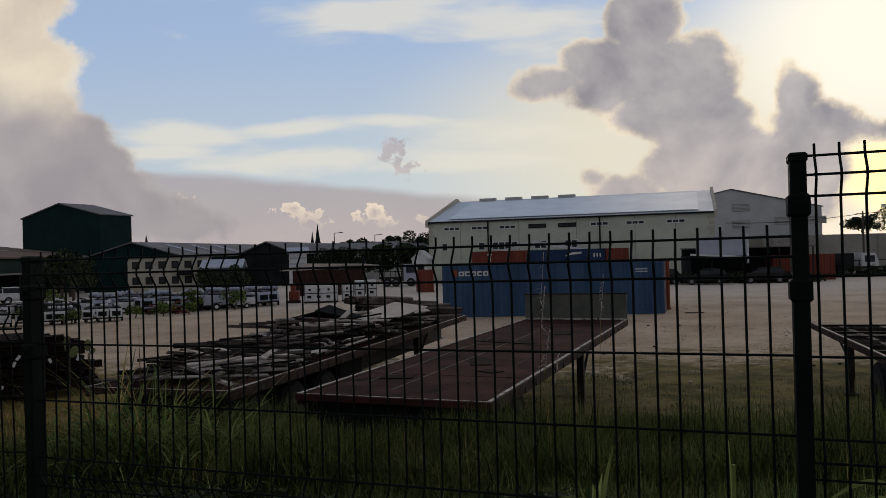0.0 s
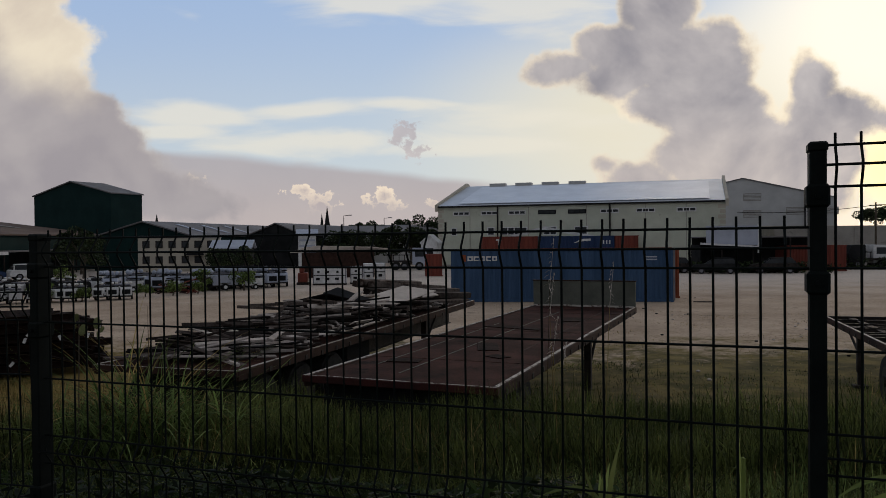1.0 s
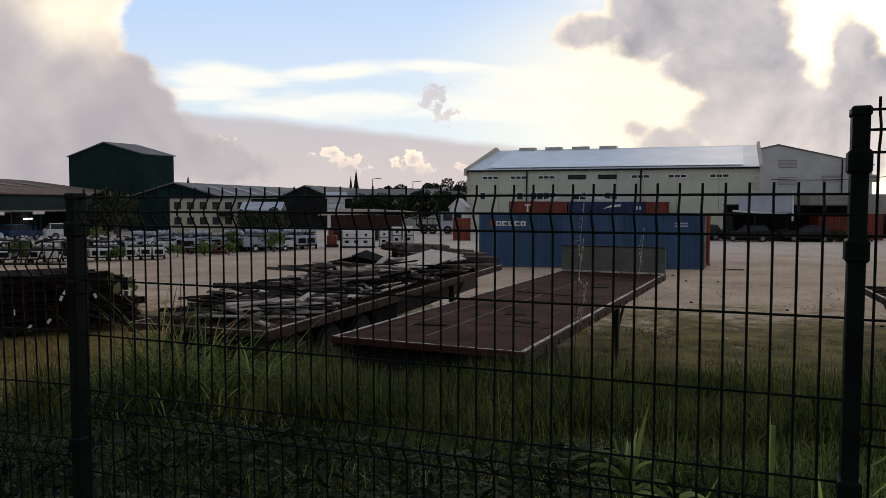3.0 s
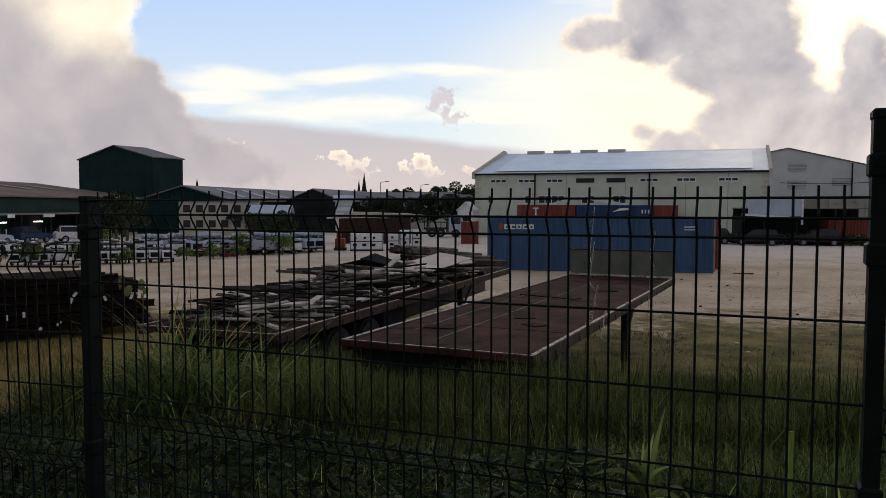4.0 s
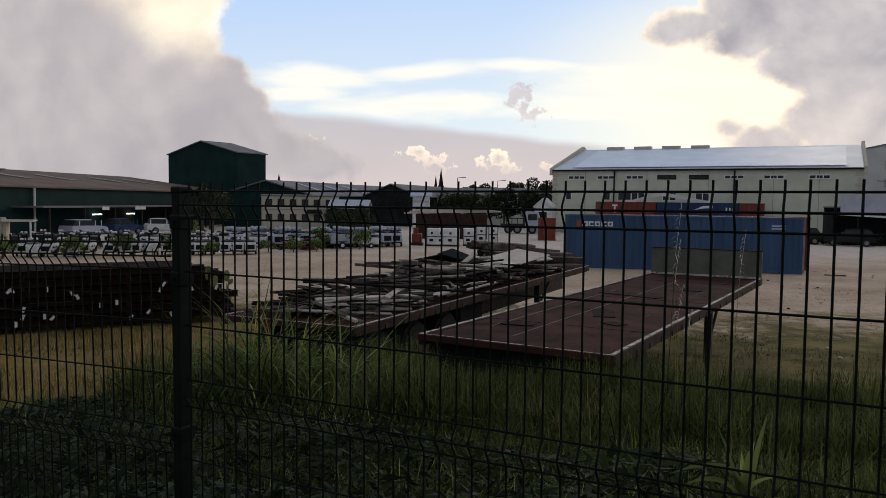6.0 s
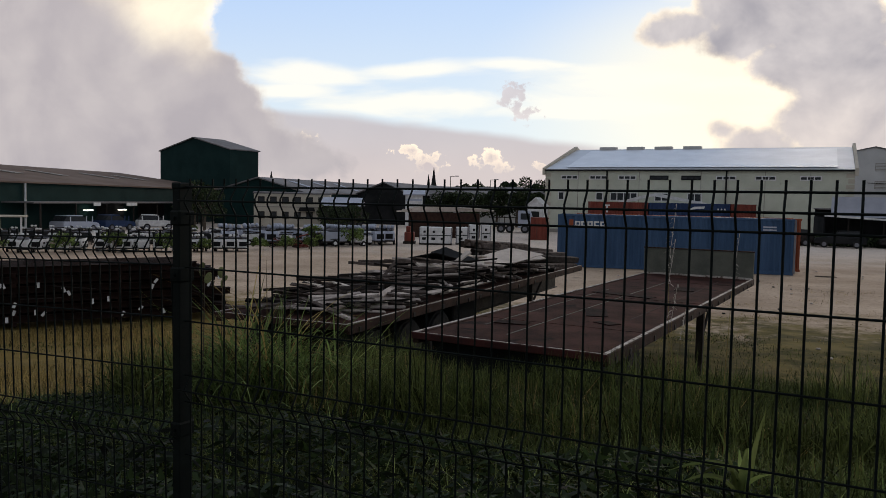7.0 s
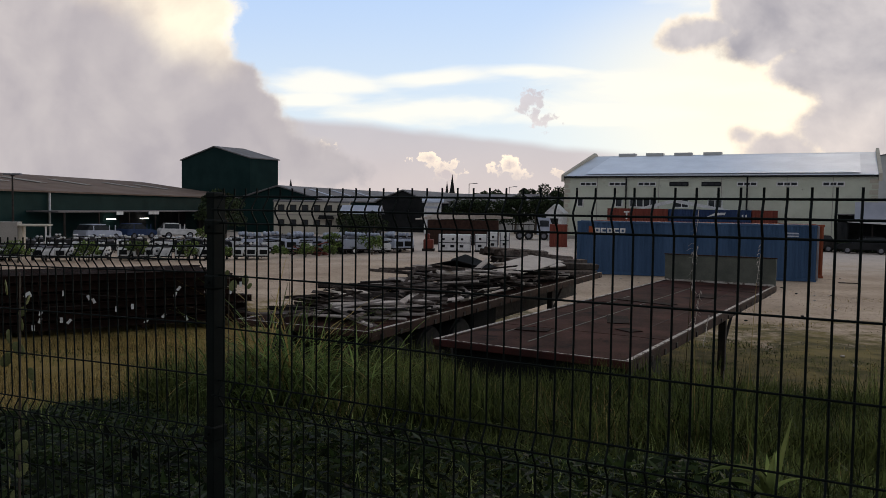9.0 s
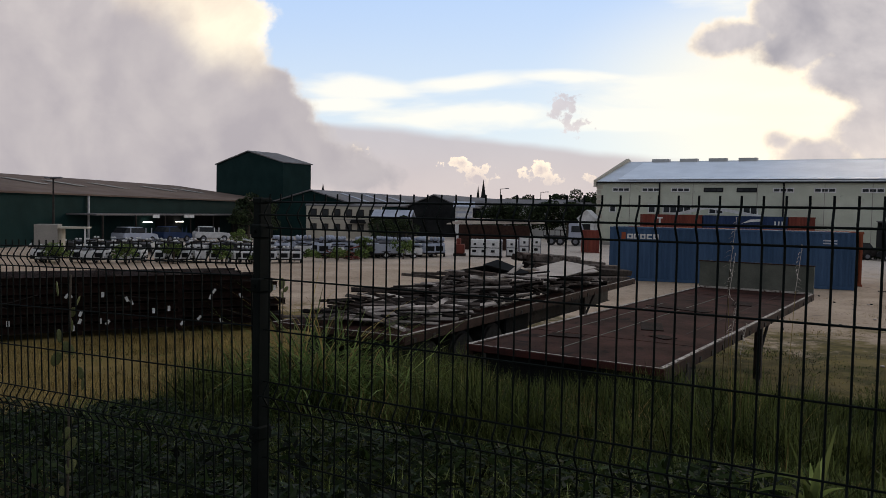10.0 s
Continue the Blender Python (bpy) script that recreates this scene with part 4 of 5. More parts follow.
bm = slab(B(), [(9.3, 3.0), (13.0, 4.0), (14.0, 4.05), (19.5, 3.0), (19.5, 2.75), (13.5, 3.75), (9.3, 2.75)], 0.5)
part("porch_roof", bm, M_WHITE, wh, "low white porch gable", pose(0, -3.0, 0.72))
part("porch_wall", box(B(), (9.6, -2.4, 0), (19.2, -0.01, 3.46)), M_GREYWALL, wh)

# grey hall behind it on the right
hall = gable_house("grey_hall", facing((33.0, 127.5), (61.3, 125.0)), 28.4, 30.0, 9.7, 12.9, M_GREYWALL, M_GREYROOF, "large grey gabled industrial hall", over=0.2, across=True)
for x, z in ((14.3, 9.3), (14.3, 6.6), (21.0, 7.0), (26.3, 7.0)):
    lv = part("louvre", box(B(), (x, -0.06, z), (x + 2.8, -0.003, z + 1.2)), M_CONCRETE, hall)
    for k in range(5):
        part("slat", box(B(), (x + 0.05, -0.10, z + 0.1 + 0.22 * k), (x + 2.75, -0.06, z + 0.2 + 0.22 * k)), M_GREYWALL, lv)
part("lower_band", box(B(), (0, -0.2, 0), (28.4, -0.003, 5.2)), M_CREAM, hall)
for k in range(5):
    window(hall, 17.0 + 2.1 * k, -0.2, 2.7, 1.2, 1.0, 2, M_DARKWALL)
part("downpipe", rod(B(), (23.8, -0.35, 0), (23.8, -0.35, 10.6), 0.12, 8), M_DARKWALL, hall)

# lorry box and dark shed before the hall
shed = thing("lean_to_shed", facing((25.0, 76.5), (31.2, 76.0)), "dark open shed with blue-grey sheet roof front", "shed")
part("fascia", box(B(), (0, 0, 2.7), (4.9, 0.15, 4.6)), M_SHEET, shed)
part("trim", box(B(), (4.9, -0.05, 1.9), (5.05, 0.15, 4.75)), M_WHITE, shed)
part("canopy", slab(B(), [(-0.6, 2.75), (4.9, 2.45), (4.9, 2.6), (-0.6, 2.95)], 0.3), M_WHITE, shed, m=pose(0, -0.32, 0))
part("back_wall", box(B(), (-0.5, 4.0, 0), (11.5, 4.2, 3.4)), M_DARKWALL, shed)
part("side_wall", box(B(), (-0.6, 0.2, 0), (-0.45, 4.0, 2.7)), M_DARKWALL, shed)
part("roof", box(B(), (-0.6, 0.16, 3.4), (11.5, 4.3, 3.52)), M_GREYROOF, shed)
for x in (1.5, 4.5, 8.0, 11.2):
    part("post", box(B(), (x, 0.2, 0), (x + 0.12, 0.32, 3.4)), M_DARKSTEEL, shed)
container(pose(33.0, 77.5, 0, 0, 0, -3), 6.06, 2.6, M_BROWNRED, "dull red shipping container beside the shed")

# retaining wall with a higher yard on the right
rw = thing("retaining_wall", facing((38.5, 93.0), (100.0, 86.0)), "long grey concrete retaining wall", "wall", kind="structure")
part("wall_face", box(B(), (0, 0, 0), (62, 0.4, 4.7)), M_CONCRETE, rw)
part("fill", box(B(), (0, 0.41, 0), (62, 30, 4.55)), M_CONCRETE, rw)
for k in range(16):
    part("buttress", box(B(), (1 + 4 * k, -0.12, 0), (1.3 + 4 * k, -0.003, 4.5)), M_CONCRETE, rw)
office = thing("upper_office", facing((66.0, 108.0), (84.0, 106.0)), "low pale office on the upper yard", "building")
part("wall", box(B(), (0, 0, 4.5), (18, 8, 9.0)), M_CONCRETE, office)
part("roof", box(B(), (-0.8, -0.8, 9.0), (18.5, 8.5, 9.4)), M_WHITE, office)
for k in range(5):
    window(office, 1.0 + 3.3 * k, 0.0, 5.6, 2.2, 1.4, 2, M_DARKWALL)

# dark green sheds on the left
long_shed = gable_house("green_shed", facing((-46.0, 30.0), (-47.2, 106.0)) @ pose(0, 0, 0), 76.0, 34.0, 4.35, 6.5, M_GREEN, M_BROWNROOF, "long dark green shed with brown sheet roof", over=0.4)
for x in (34, 39.5, 47, 57, 64):
    part("roof_light", box(B(), (x, 6.5, 0), (x + 1.3, 11.0, 0.05)), M_CONCRETE, long_shed, "translucent roof sheet", Matrix.Translation((0, 0, 4.55)) @ pose(0, 0, 0, math.degrees(math.atan2(2.15, 17.0))))
part("canopy", box(B(), (29.0, -3.0, 2.58), (66, -0.01, 2.72)), M_GREYROOF, long_shed)
for x in np.linspace(30, 65, 8):
    part("canopy_post", box(B(), (x, -2.9, 0), (x + 0.12, -2.78, 2.58)), M_DARKSTEEL, long_shed)
part("downpipe", rod(B(), (31.8, -0.2, 0), (31.8, -0.2, 4.3), 0.10, 8), M_WHITE, long_shed)
for x, w in ((40.2, 1.4), (46.4, 1.4)):
    part("strip_lamp", box(B(), (x, -0.5, 1.78), (x + w, -0.3, 1.90)), M_TUBE, long_shed, "lit strip lamp")
for x, w in ((37.6, 1.1), (43.4, 2.0)):
    part("sign_board", box(B(), (x, -3.08, 2.34), (x + w, -3.01, 2.66)), M_WHITE, long_shed, "small white sign board")
# flat dark panels on the wall stand in for shade under the canopy
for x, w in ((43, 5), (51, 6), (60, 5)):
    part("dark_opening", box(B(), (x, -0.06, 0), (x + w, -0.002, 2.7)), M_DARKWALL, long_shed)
tower = gable_house("green_tower_hall", facing((-59.8, 110.0), (-46.0, 103.7)), 15.2, 5.4, 10.1, 11.9, M_GREEN, M_GREYROOF, "tall dark green gabled hall", over=0.2, across=True)
kiosk = thing("kiosk", facing((-36.6, 43.4), (-34.4, 44.6)), "small grey block hut beside the shed", "hut")
part("wall", box(B(), (0, 0, 0), (1.4, 1.6, 2.15)), M_CONCRETE, kiosk)
part("side_wall", box(B(), (1.41, 0.2, 0), (1.6, 1.6, 1.9)), M_CREAM, kiosk)
part("roof", box(B(), (1.41, -0.2, 1.9), (3.2, 1.7, 2.0)), M_CREAM, kiosk)
part("post", box(B(), (3.0, -0.1, 0), (3.1, 0.0, 1.9)), M_WHITE, kiosk)

# mixed sheds and the cream building in the middle distance
cream = gable_house("cream_office", facing((-36.6, 89.5), (-27.6, 91.4)), 9.2, 1.3, 3.95, 4.05, M_CREAM, M_GREYROOF, "two-storey cream building with square windows", "building", over=0.1)
for k in range(6):
    window(cream, 0.5 + 1.45 * k, 0.0, 2.75, 0.80, 0.85, 1, M_DARKSTEEL)
    window(cream, 0.5 + 1.45 * k, 0.0, 0.95, 0.80, 0.85, 1, M_DARKSTEEL)
part("string_course", box(B(), (0, -0.05, 2.3), (9.2, -0.002, 2.42)), M_CONCRETE, cream)
part("awning", slab(B(), [(5.4, 1.9), (7.4, 1.9), (7.2, 2.35), (5.6, 2.35)], 0.7), M_DARKWALL, cream, "dark awning over the door", pose(0, -0.72, 0))
h1 = gable_house("grey_shed", facing((-31.25, 92.4), (-24.75, 130.4)), 40.0, 12.9, 4.14, 5.9, M_GREEN, M_GREYROOF, "long dark shed with grey sheet roof")
for k in range(3):
    part("roof_light", box(B(), (5.0 + 6.5 * k, 1.2, 0), (6.0 + 6.5 * k, 5.2, 0.05)), M_SHEET, h1, "pale translucent roof sheet", Matrix.Translation((0, 0, 4.32)) @ pose(0, 0, 0, math.degrees(math.atan2(1.76, 6.45))))
h2 = gable_house("grey_shed", facing((-20.48, 106.0), (-15.4, 135.6)), 30.0, 8.0, 4.25, 5.85, M_DARKWALL, M_GREYROOF, "dark gabled shed with grey roof")
h3 = gable_house("grey_shed", facing((-24.0, 113.0), (-6.0, 117.0)), 18.0, 12.0, 4.4, 5.6, M_GREYWALL, M_GREYROOF, "low pale shed with grey roof behind trees")
h4 = gable_house("tarpaulin_shelter", facing((-27.5, 88.0), (-23.6, 88.6)), 4.2, 5.0, 2.7, 3.5, M_DARKWALL, M_SHEET, "small dark shelter with pale sheet roof", "shelter")
h5 = gable_house("white_house", facing((-19.4, 97.0), (-17.2, 97.4)), 2.2, 5.0, 4.2, 4.8, M_WHITE, M_SHEET, "narrow white house with pale roof", "house")
for k in range(3):
    part("clapboard_band", box(B(), (0.1, -0.05, 2.0 + 0.7 * k), (2.1, -0.003, 2.25 + 0.7 * k)), M_SHEET, h5)
h7 = gable_house("white_hut", facing((-3.6, 88.4), (-1.75, 88.1)), 1.85, 3.0, 3.1, 3.95, M_WHITE, M_WHITE, "small white gabled hut beside the warehouse", "hut", over=0.12, across=True)
part("doorway", box(B(), (0.45, -0.04, 0.02), (1.4, -0.003, 2.5)), M_DARKWALL, h7)
h6 = gable_house("far_roof", facing((-15.0, 130.0), (2.0, 132.0)), 17.0, 14.0, 4.8, 6.0, M_CONCRETE, M_GREYROOF, "distant low building with grey roof", "building")


# ---- church spires and lamp posts ----
def spire(x, y, base, top, r):
    sp = thing("church_spire", pose(x, y, 0), "thin dark pointed church spire far away", "spire", "church spires")
    part("tower", box(B(), (-r, -r, 0), (r, r, base), bevel=0.2), M_DARKWALL, sp)
    part("spire_cone", rod(B(), (0, 0, base), (0, 0, top), r * 0.95, 8, 0.05), M_DARKWALL, sp)


spire(-80.4, 496, 14.0, 25.5, 1.7)
spire(-84.0, 497, 12.5, 21.0, 1.2)
spire(-109.0, 284, 10.5, 13.6, 0.7)


def street_lamp(x, y, h, reach=1.0, heads=1):
    lp = thing("street_lamp", pose(x, y, 0), "thin grey street lamp post", "street lamp", "street lamps")
    part("pole", rod(B(), (0, 0, 0), (0, 0, h), 0.09, 8, 0.05), M_DARKSTEEL, lp)
    for k in range(heads):
        sgn = 1 if k == 0 else -1
        arm = part("arm", rod(B(), (0, 0, h - 0.03), (sgn * reach, 0, h + 0.05), 0.04, 6), M_DARKSTEEL, lp)
        part("lamp_head", box(B(), (sgn * reach - 0.3, -0.12, h), (sgn * reach + 0.3, 0.12, h + 0.12), bevel=0.03), M_GREYEND, arm)


street_lamp(-16.8, 119.5, 7.3)
street_lamp(-11.3, 128.0, 7.1)
street_lamp(-36.75, 45.4, 5.2, 0.35, 2)


# ---- towable machines in the yard ----
def towable(m, body_mat, label, tower=False):
    """A towable site machine about 2.6 m long, x along it, standing on the ground."""
    g = thing("light_tower" if tower else "towable_generator", m, label, "light tower" if tower else "generator", "towable machines")
    bm = slab(B(), [(-1.15, 0.5), (1.15, 0.5), (1.15, 1.22), (0.95, 1.42), (-0.95, 1.42), (-1.15, 1.22)], 1.2)
    bmesh.ops.bevel(bm, geom=list(bm.edges), offset=0.03, segments=1, affect="EDGES")
    body = part("housing", bm, body_mat, g, m=pose(0, -0.6, 0))
    for x in (-0.9, -0.1):
        part("side_door", box(B(), (x, -0.615, 0.6), (x + 0.74, -0.603, 1.2)), body_mat, g)
        part("grille", box(B(), (x + 0.12, -0.63, 0.95), (x + 0.6, -0.616, 1.12)), M_DARKWALL, g)
    part("top_panel", box(B(), (-0.9, -0.52, 1.425), (0.6, 0.52, 1.5), bevel=0.02), M_DARKWALL, g, "black top panel")
    part("skirt", box(B(), (-1.12, -0.612, 0.40), (1.12, -0.602, 0.78)), M_DARKWALL, g, "dark lower skirt")
    part("end_grille", box(B(), (-1.165, -0.42, 0.65), (-1.152, 0.42, 1.15)), M_DARKWALL, g)
    part("chassis", box(B(), (-1.2, -0.5, 0.36), (1.3, 0.5, 0.5)), M_DARKSTEEL, g)
    part("drawbar", rod(B(), (1.2, 0, 0.42), (2.0, 0, 0.40), 0.05, 6), M_DARKSTEEL, g)
    part("jockey_leg", rod(B(), (1.8, 0, 0.0), (1.8, 0, 0.8), 0.035, 6), M_DARKSTEEL, g)
    for y in (-0.72, 0.55):
        bm = rod(B(), (0, y, 0.33), (0, y + 0.17, 0.33), 0.33, 18)
        tyre = part("wheel", bm, M_TYRE, g)
        part("hub", rod(B(), (0, y - 0.015, 0.33), (0, y + 0.185, 0.33), 0.17, 12), M_WHITE, tyre)
        part("mudguard", box(B(), (-0.45, y - 0.02, 0.68), (0.45, y + 0.2, 0.72), bevel=0.01), M_DARKSTEEL, g)
    part("exhaust", rod(B(), (-0.7, 0.2, 1.4), (-0.7, 0.2, 1.7), 0.05, 8), M_DARKSTEEL, g)
    if tower:
        part("mast", box(B(), (-1.2, -0.07, 1.45), (1.35, 0.07, 1.6)), M_GREYEND, g)
        bar = part("lamp_bar", box(B(), (1.2, -0.75, 1.5), (1.3, 0.75, 1.6)), M_DARKSTEEL, g)
        for y in (-0.6, -0.2, 0.2, 0.6):
            bm = B()
            bmesh.ops.create_uvsphere(bm, u_segments=10, v_segments=6, radius=0.2, matrix=pose(1.25, y, 1.78))
            part("floodlight", bm, M_SHEET, bar, "grey round floodlight", smooth=True)
    else:
        part("folded_mast", box(B(), (-1.25, 0.12, 1.62), (1.45, 0.24, 1.74)), M_DARKSTEEL, g, m=pose(0, 0, 0, 0, -4, 0))
        part("rear_hood", box(B(), (0.62, -0.56, 1.42), (1.1, 0.56, 1.62), bevel=0.05), M_GREYEND, g)
        for y in (-0.42, 0.02):
            bm = B()
            bmesh.ops.create_uvsphere(bm, u_segments=8, v_segments=5, radius=0.19, matrix=pose(-1.05, y, 1.86) @ Matrix.Diagonal((1, 1, 0.7, 1)))
            part("work_lamp", bm, M_WHITE, g, "pale round work lamp", smooth=True)
        part("lifting_frame", box(B(), (-0.05, -0.55, 1.42), (0.05, 0.55, 1.52)), M_DARKSTEEL, g)
    return g


def machine_rows():
    rnd = random.Random(12)
    white = towable(pose(-33.5, 40.4, 0, 0, 0, 38), M_WHITE, "white towable generator on two wheels in a row")
    dark = towable(pose(-33.0, 48.5, 0, 0, 0, 70), M_DARKWALL, "dark towable compressor on two wheels")
    grey = towable(pose(-17.5, 57.0, 0, 0, 0, 20), M_SHEET, "blue-grey towable light tower with round floodlights", True)
    for one in (white, dark, grey):
        one.scale = (0.76, 0.76, 0.76) if one is grey else (0.56, 0.56, 0.56)
    kinds = (white, dark, white, grey, dark)
    for k in range(1, 19):
        x, y = (-37.5 + 0.86 * k) * 0.9, (43.6 + 0.50 * k) * 0.9
        copy_thing(white, pose(x + rnd.uniform(-0.3, 0.3), y + rnd.uniform(-0.5, 0.5), 0, 0, 0, rnd.choice((100, 118, 130, 300)) + rnd.uniform(-14, 14)))
    for row in range(3):
        for k in range(17):
            copy_thing(rnd.choice((white, dark, dark) if k < 9 else kinds), pose(-38.0 + 1.45 * k + rnd.uniform(-0.6, 0.6), 46.4 + 2.4 * row + 0.62 * k + rnd.uniform(-0.9, 0.9), 0, 0, 0, rnd.uniform(0, 360)))
    for k in range(9):
        copy_thing(grey, pose(-20.6 + 0.92 * k + rnd.uniform(-0.2, 0.2), 54.5 + 0.5 * k + rnd.uniform(-0.4, 0.4), 0, 0, 0, 80 + rnd.uniform(-75, 75)))
    for k in range(8):
        copy_thing(rnd.choice(kinds), pose(-22.5 + 1.2 * k, 57.5 + 0.5 * k + rnd.uniform(-0.6, 0.6), 0, 0, 0, rnd.uniform(0, 360)))


machine_rows()


def plant_box(m, length, high, label):
    g = thing("generator_cabin", m, label, "cabin", "white cabins")
    part("base", box(B(), (0, 0, 0), (length, 1.3, 0.12)), M_DARKSTEEL, g)
    part("housing", box(B(), (0.02, 0.02, 0.12), (length - 0.02, 1.28, high), bevel=0.04), M_WHITE, g)
    part("dark_line", box(B(), (0.05, 0.0, high * 0.52), (length - 0.05, 0.018, high * 0.56)), M_DARKWALL, g)
    n = max(1, round(length / 0.9))
    for k in range(n):
        x = 0.25 + k * (length - 0.4) / n
        part("vent", box(B(), (x, -0.01, high * 0.28), (x + 0.3, 0.018, high * 0.42)), M_DARKWALL, g)
        part("vent", box(B(), (x + 0.1, -0.01, high * 0.68), (x + 0.28, 0.018, high * 0.80)), M_DARKWALL, g)
    for x in (0.02, length - 0.08):
        part("corner_trim", box(B(), (x, 0.004, 0.14), (x + 0.06, 0.018, high - 0.04)), M_GREYEND, g)
    return g


plant_box(pose(-10.9, 60.0, 0, 0, 0, 6), 2.6, 1.40, "white boxy generator cabin with small vents")
plant_box(pose(-8.15, 61.3, 0, 0, 0, 8), 1.0, 1.40, "short white boxy generator cabin beside another")
plant_box(pose(-7.35, 63.4, 0, 0, 0, 8), 0.85, 1.55, "narrow white boxy cabin on the gravel")
plant_box(pose(-6.45, 64.4, 0, 0, 0, 8), 0.85, 1.55, "narrow white boxy cabin on the gravel")
rnd = random.Random(31)
red = thing("red_machine", pose(-12.6, 60.6, 0, 0, 0, 5), "small red site machine among white ones", "machine")
part("housing", box(B(), (0.4, 0, 0.2), (1.15, 1.1, 0.95), bevel=0.06), M_BROWNRED, red)
part("chimney", box(B(), (0.5, 0.3, 0.95), (0.85, 0.8, 1.4), bevel=0.04), M_BROWNRED, red)
part("skid", box(B(), (0.3, 0, 0), (1.25, 1.1, 0.2)), M_DARKSTEEL, red)
scrap = thing("scrap_heap", pose(-18.6, 52.2, 0, 0, 0, 10), "low heap of red-brown rusty scrap among weeds", "scrap")
for k in range(26):
    bm = box(B(), (-0.5, -0.05, -0.03), (0.5, 0.05, 0.03), bevel=0.008)
    part("scrap_piece", bm, M_BROWNRED if k % 3 else M_RUST, scrap, m=pose(rnd.uniform(-1.1, 1.1), rnd.uniform(-0.4, 0.4), 0.1 + 0.75 * rnd.random() * rnd.random(), rnd.uniform(-30, 30), rnd.uniform(-35, 35), rnd.uniform(0, 180)))
load = thing("loaded_rack", pose(-14.6, 72.0, 0, 0, 0, 4), "dark red rack carrying stacked tan boards", "rack")
part("frame", box(B(), (0.5, 0, 0), (7.2, 2.4, 2.35)), M_RUST, load)
for k in range(5):
    part("board_pack", box(B(), (-0.6 + 0.5 * k, 0.1, 2.36 + 0.14 * k), (8.6 - 0.35 * k, 2.2, 2.48 + 0.14 * k)), M_PLY, load, "", pose(0, 0, 0, 0, -1.5 + 0.8 * k, 0))


# ---- cars and lorries ----
def car(m, mat, label, length=4.2, name="car"):
    c = thing(name, m, label, "car", "parked cars")
    h = length / 2
    bm = slab(B(), [(-h, 0.35), (h, 0.35), (h, 0.72), (h - 0.25, 0.86), (h - 1.1, 0.95), (-h + 0.1, 1.0), (-h, 0.8)], 1.7)
    bmesh.ops.bevel(bm, geom=list(bm.edges), offset=0.06, segments=2, affect="EDGES")
    part("body", bm, mat, c, m=pose(0, -0.85, 0))
    bm = slab(B(), [(-h + 0.15, 0.97), (h - 1.15, 0.94), (h - 1.85, 1.42), (-h + 0.55, 1.46)], 1.45)
    cab = part("cabin", bm, M_GLASS, c, m=pose(0, -0.725, 0))
    part("roof", box(B(), (-h + 0.55, -0.72, 1.43), (h - 1.85, 0.72, 1.52), bevel=0.04), mat, c)
    for x in (-h + 0.2, -0.1, h - 1.5):
        part("pillar", box(B(), (x - 0.05, -0.735, 0.95), (x + 0.05, -0.722, 1.44)), mat, cab)
    for x in (-h + 0.8, h - 0.8):
        for y in (-0.87, 0.67):
            t = part("wheel", rod(B(), (x, y, 0.32), (x, y + 0.2, 0.32), 0.32, 18), M_TYRE, c)
            part("rim", rod(B(), (x, y - 0.01, 0.32), (x, y + 0.21, 0.32), 0.19, 12), M_GREYEND, t)
    return c


car(pose(-40.2, 73.0, 0, 0, 0, 42), M_WHITE, "white hatchback parked before the green shed", 3.7)
car(pose(-43.4, 64.5, 0, 0, 0, 78), M_SHEET, "grey car parked before the green shed")
car(pose(-42.6, 69.5, 0, 0, 0, 75), M_NAVY, "dark blue car parked under the canopy", 3.8)
car(pose(60.5, 99.5, 4.56, 0, 0, 175), M_WHITE, "white car parked on the upper yard")
car(pose(66.5, 99.0, 4.56, 0, 0, 100), M_WHITE, "white van on the upper yard", 5.0)
car(pose(30.5, 74.0, 0, 0, 0, 170), M_DARKSTEEL, "dark car parked by the shed")
car(pose(25.0, 74.0, 0, 0, 0, 165), M_DARKWALL, "dark car with bonnet towards the shed")
car(pose(20.8, 76.0, 0, 0, 0, 185), M_DARKSTEEL, "dark pickup car beside the warehouse", 4.8)


def lorry(m, cab_mat, label, length=6.5, load_mat=None):
    c = thing("lorry", m, label, "lorry", "parked lorries")
    bm = slab(B(), [(length - 1.8, 0.6), (length, 0.6), (length, 1.5), (length - 0.35, 2.5), (length - 1.8, 2.55)], 2.2)
    bmesh.ops.bevel(bm, geom=list(bm.edges), offset=0.06, segments=2, affect="EDGES")
    cab = part("cab", bm, cab_mat, c)
    part("windscreen", box(B(), (length - 1.5, -0.02, 1.55), (length - 0.45, 0.0, 2.25)), M_GLASS, cab)
    part("bed", box(B(), (0, 0, 0.9), (length - 1.9, 2.2, 1.1)), M_DARKSTEEL, c)
    if load_mat:
        part("box_body", box(B(), (0, 0, 1.1), (length - 1.95, 2.2, 3.0), bevel=0.03), load_mat, c)
    else:
        for x in np.linspace(0, length - 2.1, 5):
            part("stake", box(B(), (x, 0, 1.1), (x + 0.08, 0.08, 1.8)), M_DARKSTEEL, c)
        part("side_rail", box(B(), (0, 0, 1.7), (length - 1.95, 0.08, 1.8)), M_DARKSTEEL, c)
    for x in (0.9, 1.9, length - 1.0):
        for y in (-0.02, 1.94):
            t = part("wheel", rod(B(), (x, y, 0.48), (x, y + 0.28, 0.48), 0.48, 20), M_TYRE, c)
            part("rim", rod(B(), (x, y - 0.01, 0.48), (x, y + 0.29, 0.48), 0.26, 12), M_GREYEND, t)
    return c


lorry(pose(40.0, 83.0, 0, 0, 0, -4), M_WHITE, "flatbed lorry with white cab by the wall")
lorry(pose(50.0, 84.0, 0, 0, 0, 176), M_DARKWALL, "dark flatbed lorry by the wall", 8.0)
